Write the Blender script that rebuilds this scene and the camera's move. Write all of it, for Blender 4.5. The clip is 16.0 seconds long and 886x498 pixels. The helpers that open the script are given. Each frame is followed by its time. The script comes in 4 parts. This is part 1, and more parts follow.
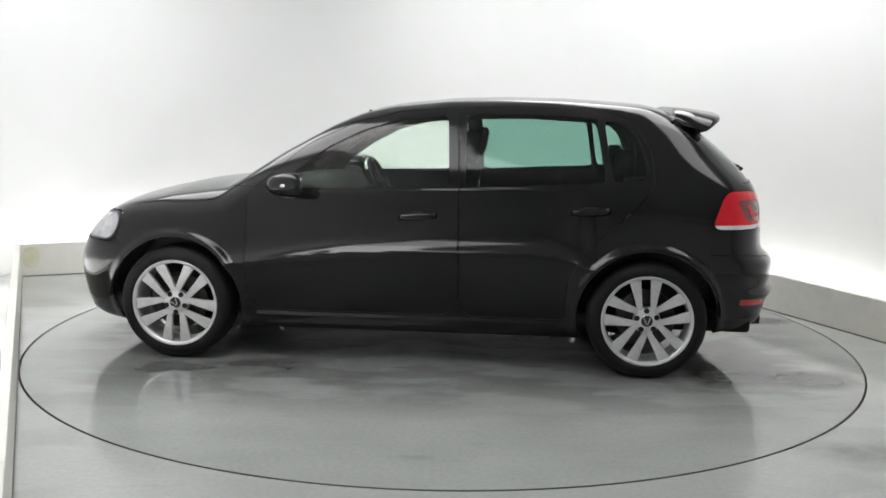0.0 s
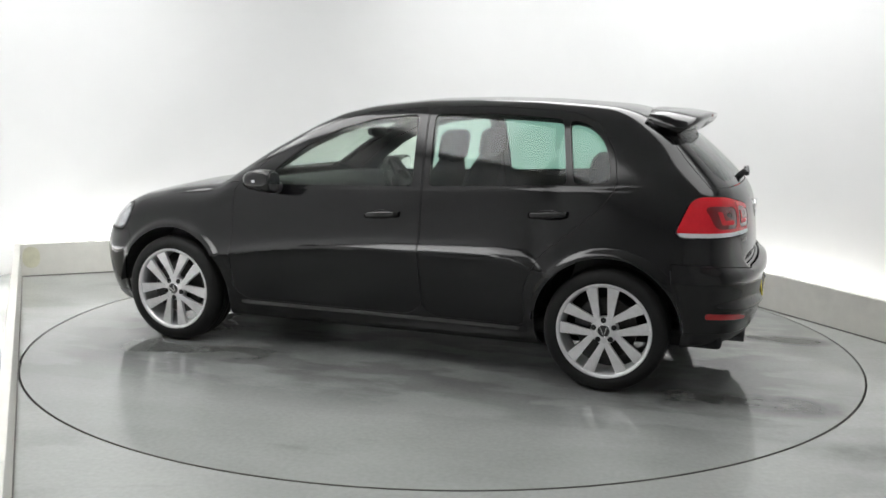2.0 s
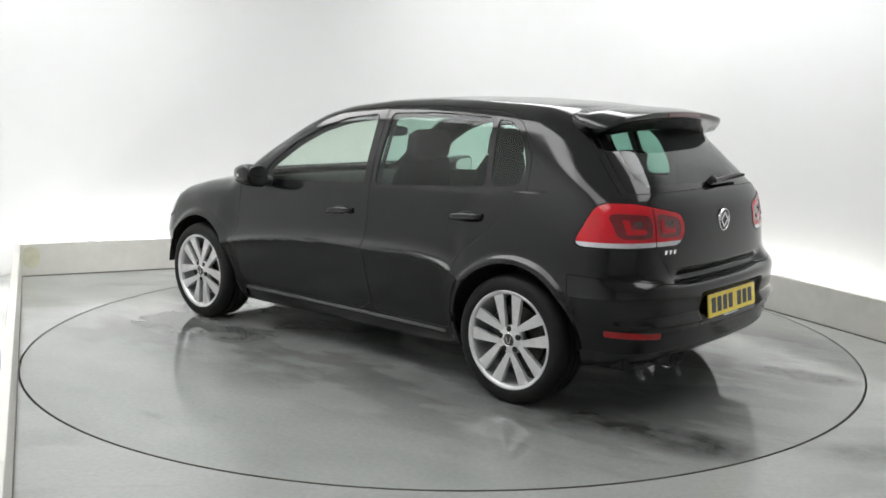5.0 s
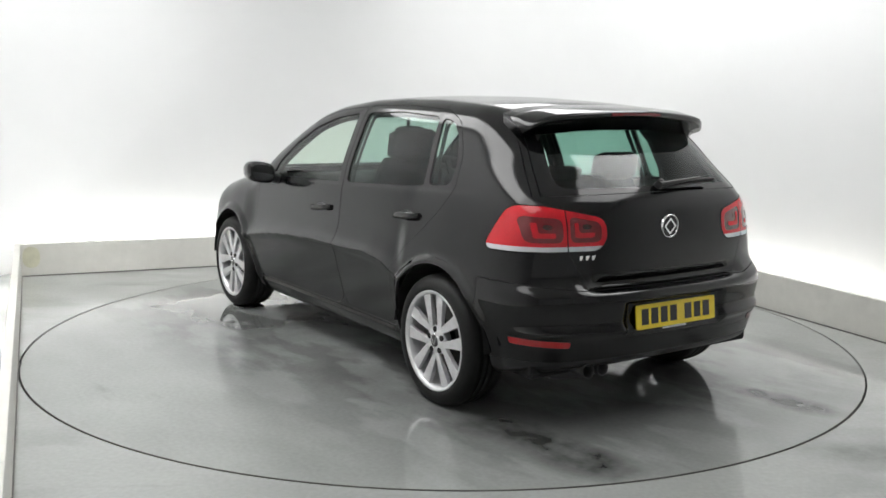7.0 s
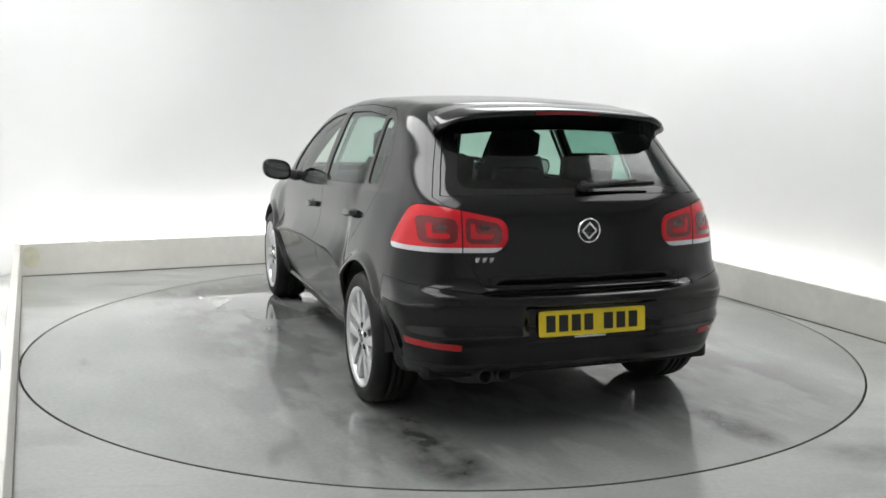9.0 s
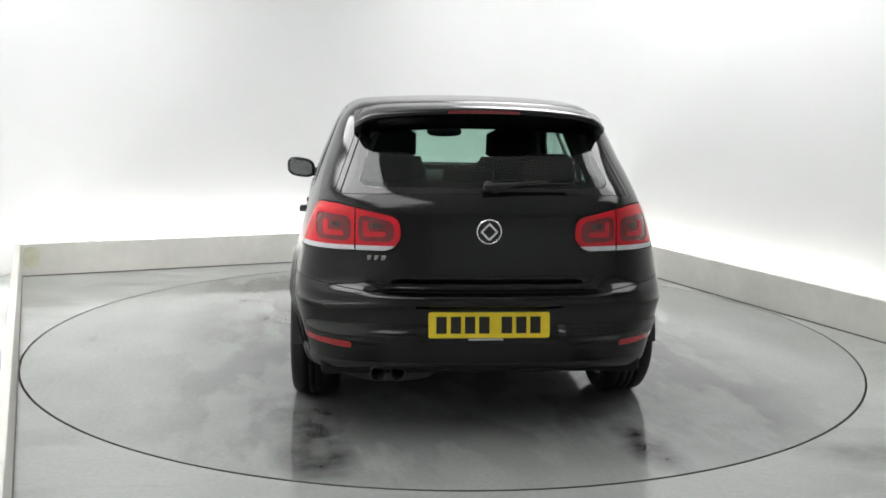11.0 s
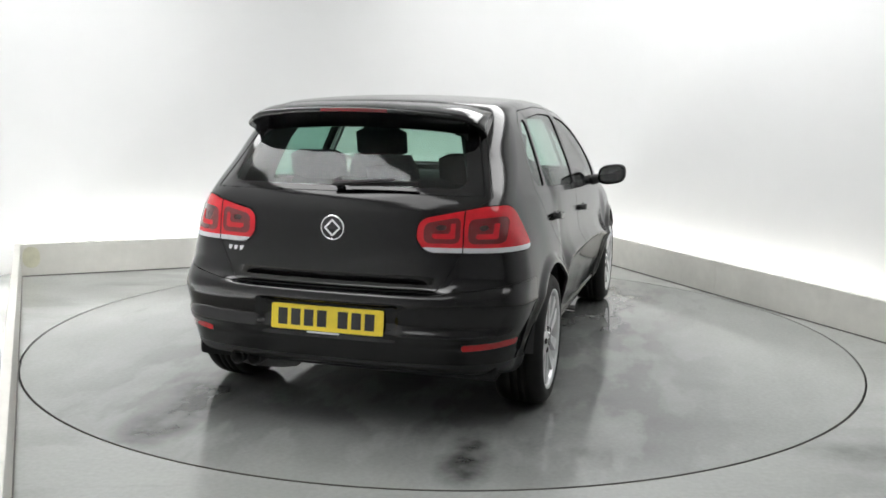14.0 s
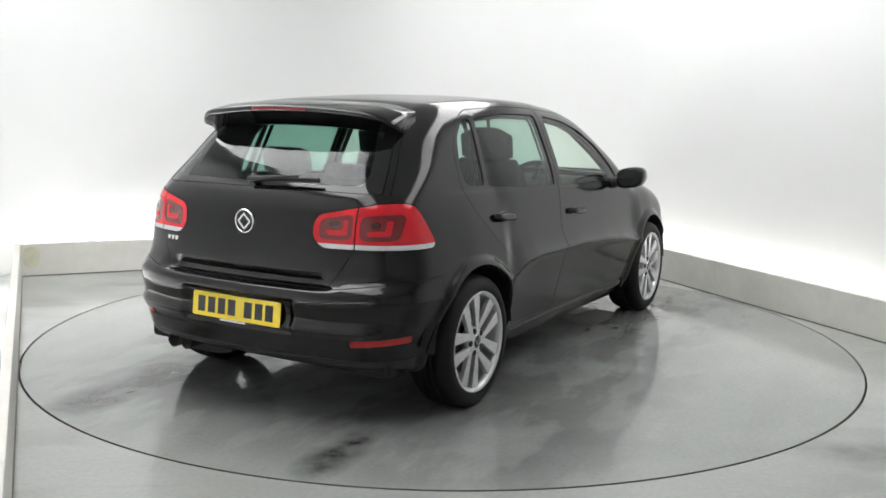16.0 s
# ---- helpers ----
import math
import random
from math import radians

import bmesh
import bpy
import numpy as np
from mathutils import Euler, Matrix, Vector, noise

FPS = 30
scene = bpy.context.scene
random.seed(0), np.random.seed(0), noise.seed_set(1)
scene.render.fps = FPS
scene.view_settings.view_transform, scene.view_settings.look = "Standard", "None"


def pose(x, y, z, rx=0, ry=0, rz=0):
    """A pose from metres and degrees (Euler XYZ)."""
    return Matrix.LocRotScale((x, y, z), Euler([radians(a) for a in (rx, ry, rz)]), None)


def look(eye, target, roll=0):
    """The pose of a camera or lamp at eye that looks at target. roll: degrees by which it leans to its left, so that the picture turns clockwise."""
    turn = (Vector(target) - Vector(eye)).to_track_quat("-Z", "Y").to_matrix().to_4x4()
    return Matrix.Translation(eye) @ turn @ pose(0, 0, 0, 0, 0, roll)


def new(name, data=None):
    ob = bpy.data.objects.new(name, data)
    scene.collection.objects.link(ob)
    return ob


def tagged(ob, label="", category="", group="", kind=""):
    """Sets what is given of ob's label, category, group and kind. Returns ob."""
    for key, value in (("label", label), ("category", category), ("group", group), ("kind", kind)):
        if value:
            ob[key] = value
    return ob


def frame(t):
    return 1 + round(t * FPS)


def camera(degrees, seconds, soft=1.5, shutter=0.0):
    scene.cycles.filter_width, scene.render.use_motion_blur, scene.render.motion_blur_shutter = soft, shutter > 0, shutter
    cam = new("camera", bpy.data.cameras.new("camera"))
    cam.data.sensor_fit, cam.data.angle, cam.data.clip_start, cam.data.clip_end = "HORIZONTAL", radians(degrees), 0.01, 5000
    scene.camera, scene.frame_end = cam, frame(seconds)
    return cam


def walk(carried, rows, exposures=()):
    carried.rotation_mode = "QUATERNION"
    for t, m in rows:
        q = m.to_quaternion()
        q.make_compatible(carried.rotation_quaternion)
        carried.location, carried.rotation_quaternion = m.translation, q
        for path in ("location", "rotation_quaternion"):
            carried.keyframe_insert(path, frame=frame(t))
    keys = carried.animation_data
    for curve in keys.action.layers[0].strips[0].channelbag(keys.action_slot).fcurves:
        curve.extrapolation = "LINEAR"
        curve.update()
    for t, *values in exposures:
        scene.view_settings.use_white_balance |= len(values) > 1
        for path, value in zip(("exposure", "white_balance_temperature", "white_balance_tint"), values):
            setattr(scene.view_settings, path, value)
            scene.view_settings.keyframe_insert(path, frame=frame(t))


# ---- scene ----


# ---------- camera: fixed on its stand, looking down at the turntable
cam = camera(51.18, 16.0, soft=1.6)
EYE = Vector((0.0, -5.7205, 1.4172))
PITCH, YAW = radians(8.7834), radians(-0.0866)
AIM = EYE + Vector((math.sin(YAW) * math.cos(PITCH), math.cos(YAW) * math.cos(PITCH), -math.sin(PITCH)))
walk(cam, [(0.0, look(EYE, AIM, 0.9712)), (16.0, look(EYE, AIM, 0.9712))])

# ---------- plan of the booth: turned 24 degrees, turntable in its middle
TURN = 24.0
LEFT, RIGHT, BACK, FRONT = -2.455, 2.485, 2.85, -7.0
TROUGH = 0.42
KERB_H = 0.262
CEIL = 3.3
DISC_R = 2.445
SPIN0, SPIN = 174.1715, -7.1414
CAR_X, CAR_Y = 0.1229, -0.0121
ROOM = pose(0, 0, 0, 0, 0, TURN)

# ---------- light
world = bpy.data.worlds.new("world")
scene.world = world
world.use_nodes = True
world.node_tree.nodes["Background"].inputs[0].default_value = (0.9, 0.95, 1.0, 1)
world.node_tree.nodes["Background"].inputs[1].default_value = 0.05
CEIL_POWER, TUBE_POWER = 5.9, 60.0


# ---------- materials
def nodes_of(name):
    m = bpy.data.materials.new(name)
    m.use_nodes = True
    nt = m.node_tree
    return m, nt, nt.nodes["Principled BSDF"]


def mat(name, col, rough=0.5, metal=0.0, vary=0.0, scale=8.0, bump=0.0, bscale=60.0, coat=0.0, spec=0.5, rvary=0.0):
    """A surface with colour and gloss that vary at two scales, and fine relief."""
    m, nt, b = nodes_of(name)
    b.inputs["Base Color"].default_value = (*col, 1)
    b.inputs["Roughness"].default_value = rough
    b.inputs["Metallic"].default_value = metal
    b.inputs["Coat Weight"].default_value = coat
    b.inputs["Coat Roughness"].default_value = 0.12
    b.inputs["Coat IOR"].default_value = 1.5
    b.inputs["Specular IOR Level"].default_value = spec
    tc = nt.nodes.new("ShaderNodeTexCoord")

    def noise_tex(sc, det=4.0):
        n = nt.nodes.new("ShaderNodeTexNoise")
        n.inputs["Scale"].default_value = sc
        n.inputs["Detail"].default_value = det
        nt.links.new(tc.outputs["Object"], n.inputs["Vector"])
        return n
    if vary:
        n1, n2 = noise_tex(scale), noise_tex(scale * 7)
        mx = nt.nodes.new("ShaderNodeMath")
        mx.operation = "MULTIPLY_ADD"
        nt.links.new(n2.outputs["Fac"], mx.inputs[0])
        mx.inputs[1].default_value = 0.4
        nt.links.new(n1.outputs["Fac"], mx.inputs[2])
        r = nt.nodes.new("ShaderNodeMapRange")
        r.inputs["From Min"].default_value, r.inputs["From Max"].default_value = 0.45, 0.95
        r.inputs["To Min"].default_value, r.inputs["To Max"].default_value = 1 - vary, 1 + vary
        nt.links.new(mx.outputs[0], r.inputs["Value"])
        mul = nt.nodes.new("ShaderNodeMix")
        mul.data_type, mul.blend_type = "RGBA", "MULTIPLY"
        mul.inputs["Factor"].default_value = 1
        mul.inputs["A"].default_value = (*col, 1)
        nt.links.new(r.outputs["Result"], mul.inputs["B"])
        nt.links.new(mul.outputs["Result"], b.inputs["Base Color"])
    if rvary:
        n3 = noise_tex(scale * 1.7)
        r2 = nt.nodes.new("ShaderNodeMapRange")
        r2.inputs["From Min"].default_value, r2.inputs["From Max"].default_value = 0.3, 0.7
        r2.inputs["To Min"].default_value, r2.inputs["To Max"].default_value = max(rough - rvary, 0.02), rough + rvary
        nt.links.new(n3.outputs["Fac"], r2.inputs["Value"])
        nt.links.new(r2.outputs["Result"], b.inputs["Roughness"])
    if bump:
        n4 = noise_tex(bscale)
        bp = nt.nodes.new("ShaderNodeBump")
        bp.inputs["Strength"].default_value = bump
        bp.inputs["Distance"].default_value = 0.004
        nt.links.new(n4.outputs["Fac"], bp.inputs["Height"])
        nt.links.new(bp.outputs["Normal"], b.inputs["Normal"])
    return m


def glow(name, col, power):
    m, nt, b = nodes_of(name)
    b.inputs["Base Color"].default_value = (0.8, 0.8, 0.8, 1)
    b.inputs["Emission Color"].default_value = (*col, 1)
    b.inputs["Emission Strength"].default_value = power
    return m


def glass(name, tint):
    """Thin tinted pane: tinted see-through with a mirror gloss."""
    m, nt, b = nodes_of(name)
    nt.nodes.remove(b)
    out = nt.nodes["Material Output"]
    tr, gl = nt.nodes.new("ShaderNodeBsdfTransparent"), nt.nodes.new("ShaderNodeBsdfGlossy")
    tr.inputs["Color"].default_value = (*tint, 1)
    gl.inputs["Roughness"].default_value = 0.06
    lw = nt.nodes.new("ShaderNodeLayerWeight")
    lw.inputs["Blend"].default_value = 0.5
    pw = nt.nodes.new("ShaderNodeMath")
    pw.operation = "POWER"
    pw.inputs[1].default_value = 4.5
    nt.links.new(lw.outputs["Facing"], pw.inputs[0])
    fr = nt.nodes.new("ShaderNodeMapRange")
    fr.inputs["To Min"].default_value, fr.inputs["To Max"].default_value = 0.045, 1.0
    nt.links.new(pw.outputs[0], fr.inputs["Value"])
    mx = nt.nodes.new("ShaderNodeMixShader")
    nt.links.new(fr.outputs[0], mx.inputs[0])
    nt.links.new(tr.outputs[0], mx.inputs[1])
    nt.links.new(gl.outputs[0], mx.inputs[2])
    nt.links.new(mx.outputs[0], out.inputs["Surface"])
    return m


def concrete(name, col, streaks, tracks_shade=(), wet=None):
    """Grey painted concrete with damp, glossier patches, streaks of dark dirt, and wet tracks or shade painted in."""
    m, nt, b = nodes_of(name)
    tc = nt.nodes.new("ShaderNodeTexCoord")
    L = nt.links.new

    def tex(sc, det, stretch=(1, 1, 1), rot=0.0):
        mp = nt.nodes.new("ShaderNodeMapping")
        mp.inputs["Scale"].default_value = stretch
        mp.inputs["Rotation"].default_value = (0, 0, rot)
        n = nt.nodes.new("ShaderNodeTexNoise")
        n.inputs["Scale"].default_value, n.inputs["Detail"].default_value = sc, det
        L(tc.outputs["Object"], mp.inputs["Vector"])
        L(mp.outputs["Vector"], n.inputs["Vector"])
        return n.outputs["Fac"]

    def rng(v, a, bb, c, d):
        r = nt.nodes.new("ShaderNodeMapRange")
        r.inputs["From Min"].default_value, r.inputs["From Max"].default_value = a, bb
        r.inputs["To Min"].default_value, r.inputs["To Max"].default_value = c, d
        L(v, r.inputs["Value"])
        return r.outputs["Result"]

    def mul(a, bb):
        k = nt.nodes.new("ShaderNodeMath")
        k.operation = "MULTIPLY"
        L(a, k.inputs[0])
        L(bb, k.inputs[1])
        return k.outputs[0]
    big = mul(rng(tex(0.9, 5), 0.35, 0.65, 0.95, 1.05), rng(tex(2.3, 6, (1, 1.8, 1), 0.5), 0.35, 0.65, 0.97, 1.03))
    fine = rng(tex(45, 6), 0.3, 0.7, 0.94, 1.05)
    damp = tex(1.5, 6, (1, 1, 1), 0.7)
    dirt = rng(tex(1.1, 7, (1, 3.2, 1), streaks), 0.64, 0.80, 1.0, 0.62)
    tone = mul(mul(big, fine), dirt)
    sep = nt.nodes.new("ShaderNodeSeparateXYZ")
    warp = nt.nodes.new("ShaderNodeVectorMath")
    warp.operation = "MULTIPLY_ADD"
    nz = nt.nodes.new("ShaderNodeTexNoise")
    nz.inputs["Scale"].default_value, nz.inputs["Detail"].default_value = 3.5, 6
    L(tc.outputs["Object"], nz.inputs["Vector"])
    L(nz.outputs["Color"], warp.inputs[0])
    warp.inputs[1].default_value = (0.22, 0.22, 0.0)
    L(tc.outputs["Object"], warp.inputs[2])
    L(warp.outputs[0], sep.inputs[0])

    def band(axis, mid, half, soft):
        k = nt.nodes.new("ShaderNodeMath")
        k.operation = "SUBTRACT"
        L(sep.outputs[axis], k.inputs[0])
        k.inputs[1].default_value = mid + 0.11
        q = nt.nodes.new("ShaderNodeMath")
        q.operation = "ABSOLUTE"
        L(k.outputs[0], q.inputs[0])
        return rng(q.outputs[0], half - soft, half + soft, 1.0, 0.0)
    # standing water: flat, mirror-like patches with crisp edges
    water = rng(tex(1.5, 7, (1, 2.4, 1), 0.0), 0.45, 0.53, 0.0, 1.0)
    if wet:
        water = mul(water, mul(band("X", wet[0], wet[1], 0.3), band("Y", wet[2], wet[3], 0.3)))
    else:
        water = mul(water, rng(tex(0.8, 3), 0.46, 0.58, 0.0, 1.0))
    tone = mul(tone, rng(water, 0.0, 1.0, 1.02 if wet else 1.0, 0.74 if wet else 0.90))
    rough = mul(rng(damp, 0.38, 0.66, 0.22, 0.09), rng(water, 0.0, 1.0, 1.0, 0.25))
    # wet tracks; the broad one under the car also darkens the colour as its shade
    for x, y, hx, hy, soft, dark, gloss in tracks_shade:
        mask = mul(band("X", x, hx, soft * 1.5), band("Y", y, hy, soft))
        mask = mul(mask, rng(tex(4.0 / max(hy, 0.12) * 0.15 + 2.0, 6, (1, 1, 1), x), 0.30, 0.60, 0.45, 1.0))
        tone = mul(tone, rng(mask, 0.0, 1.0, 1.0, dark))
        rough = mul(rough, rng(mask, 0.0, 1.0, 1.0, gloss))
    mx = nt.nodes.new("ShaderNodeMix")
    mx.data_type, mx.blend_type = "RGBA", "MULTIPLY"
    mx.inputs["Factor"].default_value = 1
    mx.inputs["A"].default_value = (*col, 1)
    L(tone, mx.inputs["B"])
    L(mx.outputs["Result"], b.inputs["Base Color"])
    L(rough, b.inputs["Roughness"])
    b.inputs["Specular IOR Level"].default_value = 0.55
    bp = nt.nodes.new("ShaderNodeBump")
    bp.inputs["Distance"].default_value = 0.004
    L(rng(water, 0.0, 1.0, 0.12, 0.02), bp.inputs["Strength"])
    L(tex(9, 5), bp.inputs["Height"])
    L(bp.outputs["Normal"], b.inputs["Normal"])
    return m


M_PAINT = mat("black_paint", (0.002, 0.002, 0.0024), 0.4, 0, coat=1.0, spec=0.0, vary=0.2, scale=3)
M_TRIM = mat("black_trim", (0.012, 0.012, 0.013), 0.35, 0, vary=0.2, scale=20, bump=0.1, bscale=300)
M_RUBBER = mat("tyre_rubber", (0.008, 0.008, 0.008), 0.6, 0, vary=0.25, scale=25, bump=0.15, bscale=200, spec=0.25)
M_ALLOY = mat("silver_alloy", (0.66, 0.66, 0.67), 0.34, 0.55, vary=0.08, scale=30, rvary=0.06)
M_DARKALLOY = mat("dark_metal", (0.05, 0.05, 0.052), 0.5, 0.6, vary=0.3, scale=20)
M_DISC = mat("brake_iron", (0.05, 0.048, 0.046), 0.4, 0.8, vary=0.3, scale=30)
M_CHROME = mat("chrome", (0.85, 0.85, 0.86), 0.10, 1.0, rvary=0.04)
M_RED = mat("red_lens", (0.56, 0.012, 0.022), 0.12, 0, coat=0.4, spec=0.3, vary=0.12, scale=14)
M_REFL = mat("reflector_red", (0.45, 0.010, 0.014), 0.15, 0, coat=0.6, vary=0.12, scale=14)
M_DARKRED = mat("dark_red_lens", (0.15, 0.006, 0.01), 0.08, 0, coat=1.0, vary=0.12, scale=14)
M_SMOKED = mat("smoked_lens", (0.05, 0.012, 0.012), 0.08, 0, coat=1.0, vary=0.2, scale=20)
M_FRIT = mat("black_enamel_glass", (0.004, 0.004, 0.0045), 0.07, 0, vary=0.2, scale=10)
M_HEAD = mat("head_lamp_lens", (0.34, 0.35, 0.37), 0.12, 0.3, coat=1.0, vary=0.35, scale=16)
M_CLEAR = mat("clear_lens", (0.62, 0.63, 0.65), 0.10, 0.1, coat=1.0, vary=0.06, scale=40)
M_GLASS = glass("front_glass", (0.87, 0.96, 0.89))
M_PRIVACY = glass("privacy_glass", (0.46, 0.66, 0.59))
M_SEAT = mat("seat_cloth", (0.014, 0.014, 0.015), 0.9, 0, spec=0.06, vary=0.25, scale=30, bump=0.08, bscale=90)
M_PLASTIC = mat("cabin_plastic", (0.02, 0.02, 0.021), 0.7, 0, spec=0.15, vary=0.15, scale=20, bump=0.05, bscale=90)
M_YELLOW = mat("yellow_plate", (0.86, 0.66, 0.03), 0.3, 0, vary=0.04, scale=30)
M_INK = mat("plate_ink", (0.01, 0.01, 0.01), 0.4, 0, vary=0.1)
M_WHITE = mat("white_wall_paint", (0.64, 0.645, 0.645), 0.7, 0, vary=0.02, scale=0.7, bump=0.05, bscale=40)
M_KERB = mat("kerb_board", (0.66, 0.652, 0.61), 0.5, 0, vary=0.10, scale=2.2, bump=0.1, bscale=25)
M_FLOOR = concrete("floor_concrete", (0.335, 0.344, 0.335), 0.4, ((1.85, -2.0, 0.28, 0.12, 0.08, 0.6, 0.8),))
# wet tyre tracks, and the damp patch under the car with the car's shade painted in
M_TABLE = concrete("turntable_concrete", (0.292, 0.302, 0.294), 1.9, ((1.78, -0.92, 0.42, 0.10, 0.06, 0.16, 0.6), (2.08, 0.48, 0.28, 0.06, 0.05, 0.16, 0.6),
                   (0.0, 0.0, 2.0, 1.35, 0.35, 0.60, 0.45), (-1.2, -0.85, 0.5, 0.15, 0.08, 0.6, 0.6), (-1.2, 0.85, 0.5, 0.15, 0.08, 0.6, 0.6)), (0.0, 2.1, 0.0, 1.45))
M_FRONTWALL = mat("front_wall_paint", (0.72, 0.725, 0.73), 0.6, 0, vary=0.1, scale=2.0)
M_JOINT = mat("dirty_joint", (0.09, 0.088, 0.08), 0.8, 0, vary=0.3, scale=6)
M_YELLOWED = mat("yellowed_paint", (0.58, 0.57, 0.44), 0.5, 0, vary=0.12, scale=14)
M_GAP = mat("gap_dark", (0.008, 0.008, 0.008), 0.8, 0, vary=0.2)
M_CEIL = glow("ceiling_diffuser", (1.0, 1.0, 0.995), CEIL_POWER)
M_CEIL_DIM = glow("added_dim_diffuser", (1.0, 1.0, 0.995), CEIL_POWER * 0.55)
M_TUBE_DIM = glow("dim_light_tube", (1.0, 0.99, 0.96), TUBE_POWER * 0.47)
M_TUBE = glow("light_tube", (1.0, 1.0, 0.99), TUBE_POWER)


# ---------- small tools
def part(name, bm, material, parent=None, label="", smooth=False):
    me = bpy.data.meshes.new(name)
    bm.to_mesh(me)
    bm.free()
    if material:
        me.materials.append(material)
    if smooth:
        me.polygons.foreach_set("use_smooth", [True] * len(me.polygons))
    ob = new(name, me)
    ob.parent = parent
    if label:
        tagged(ob, label)
    return ob


def prism(bm, pts, z0, z1, m=Matrix()):
    lo = [bm.verts.new(m @ Vector((x, y, z0))) for x, y in pts]
    hi = [bm.verts.new(m @ Vector((x, y, z1))) for x, y in pts]
    n = len(pts)
    bm.faces.new(hi)
    bm.faces.new(lo[::-1])
    for i in range(n):
        j = (i + 1) % n
        bm.faces.new((lo[i], lo[j], hi[j], hi[i]))


def box(bm, x0, x1, y0, y1, z0, z1, m=Matrix(), bev=0.0):
    b2 = bmesh.new()
    prism(b2, [(x0, y0), (x1, y0), (x1, y1), (x0, y1)], z0, z1)
    if bev:
        bmesh.ops.bevel(b2, geom=b2.edges[:], offset=bev, segments=2, profile=0.5, affect="EDGES")
    b2.transform(m)
    tmp = bpy.data.meshes.new("tmp")
    b2.to_mesh(tmp)
    b2.free()
    bm.from_mesh(tmp)
    bpy.data.meshes.remove(tmp)


def lathe(bm, prof, n=48, m=Matrix(), closed=False):
    """Turns (radius, height) pairs round the local z axis."""
    rings = []
    for r, h in prof:
        rings.append([bm.verts.new(m @ Vector((r * math.cos(a), r * math.sin(a), h))) for a in (2 * math.pi * k / n for k in range(n))])
    pairs = list(zip(rings, rings[1:])) + ([(rings[-1], rings[0])] if closed else [])
    for a, b in pairs:
        for k in range(n):
            j = (k + 1) % n
            bm.faces.new((a[k], a[j], b[j], b[k]))


def loft(bm, rings, caps=True, closed=True):
    vs = [[bm.verts.new(Vector(p)) for p in r] for r in rings]
    n = len(vs[0])
    for a, b in zip(vs, vs[1:]):
        for k in range(n if closed else n - 1):
            j = (k + 1) % n
            bm.faces.new((a[k], a[j], b[j], b[k]))
    if caps:
        bm.faces.new(vs[0][::-1])
        bm.faces.new(vs[-1])
    bmesh.ops.recalc_face_normals(bm, faces=bm.faces[:])


def superell(cx, cy, rx, ry, n=20, p=4.0):
    out = []
    for k in range(n):
        a = 2 * math.pi * k / n
        c, s = math.cos(a), math.sin(a)
        d = (abs(c) ** p + abs(s) ** p) ** (-1 / p)
        out.append((cx + rx * d * c, cy + ry * d * s))
    return out


def structure(ob, label, category):
    return tagged(ob, label, category, kind="structure")


# ---------- the booth
def disc_outline(r, n=160):
    return [(r * math.cos(2 * math.pi * k / n), r * math.sin(2 * math.pi * k / n)) for k in range(n)]


def build_floor():
    bm = bmesh.new()
    x0, x1, y0, y1 = LEFT - 0.6, RIGHT + 0.6, FRONT - 0.1, BACK + 0.6
    inv = ROOM.inverted()
    hole = disc_outline(DISC_R + 0.011)
    # the floor as one sheet with a round opening, cut in four fans
    edge = []
    n = len(hole)
    for x, y in hole:
        p = inv @ Vector((x, y, 0))
        t = min((x1 if p.x > 0 else x0) / p.x if abs(p.x) > 1e-6 else 1e9, (y1 if p.y > 0 else y0) / p.y if abs(p.y) > 1e-6 else 1e9)
        edge.append(ROOM @ Vector((p.x * t, p.y * t, 0)))
    va = [bm.verts.new((x, y, 0)) for x, y in hole]
    vb = [bm.verts.new(p) for p in edge]
    vc = [bm.verts.new((x, y, -0.1)) for x, y in hole]
    for k in range(n):
        j = (k + 1) % n
        bm.faces.new((va[k], vb[k], vb[j], va[j]))
        bm.faces.new((va[k], va[j], vc[j], vc[k]))
    corners = [ROOM @ Vector((x, y, 0)) for x in (x0, x1) for y in (y0, y1)]
    for c in corners:
        # fill the corner between the two neighbouring fan rays
        k = min(range(n), key=lambda i: (edge[i] - c).length)
        cand = [(k, (k + 1) % n), ((k - 1) % n, k)]
        for a, b in cand:
            ea, eb = inv @ edge[a], inv @ edge[b]
            if abs(ea.x - eb.x) > 1e-5 and abs(ea.y - eb.y) > 1e-5:
                bm.faces.new((vb[a], bm.verts.new(c), vb[b]))
    bmesh.ops.recalc_face_normals(bm, faces=bm.faces[:])
    ob = part("floor", bm, M_FLOOR)
    structure(ob, "grey painted concrete floor, damp and stained", "floor")
    bm = bmesh.new()
    prism(bm, disc_outline(DISC_R + 0.3, 64), -0.14, -0.1)
    structure(part("floor_pit", bm, M_GAP), "dark pit under the turntable", "floor pit")


def build_turntable():
    bm = bmesh.new()
    prism(bm, disc_outline(DISC_R), -0.06, 0.0)
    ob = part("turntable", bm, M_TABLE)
    bm = bmesh.new()
    lathe(bm, [(DISC_R - 0.002, -0.05), (DISC_R - 0.002, 0.001), (DISC_R + 0.001, 0.001), (DISC_R + 0.001, -0.05)], 160)
    part("edge_trim", bm, M_JOINT, ob, "thin dark steel edge of the turntable")
    tagged(ob, "round grey turntable set flush in the concrete floor", "turntable")
    return ob


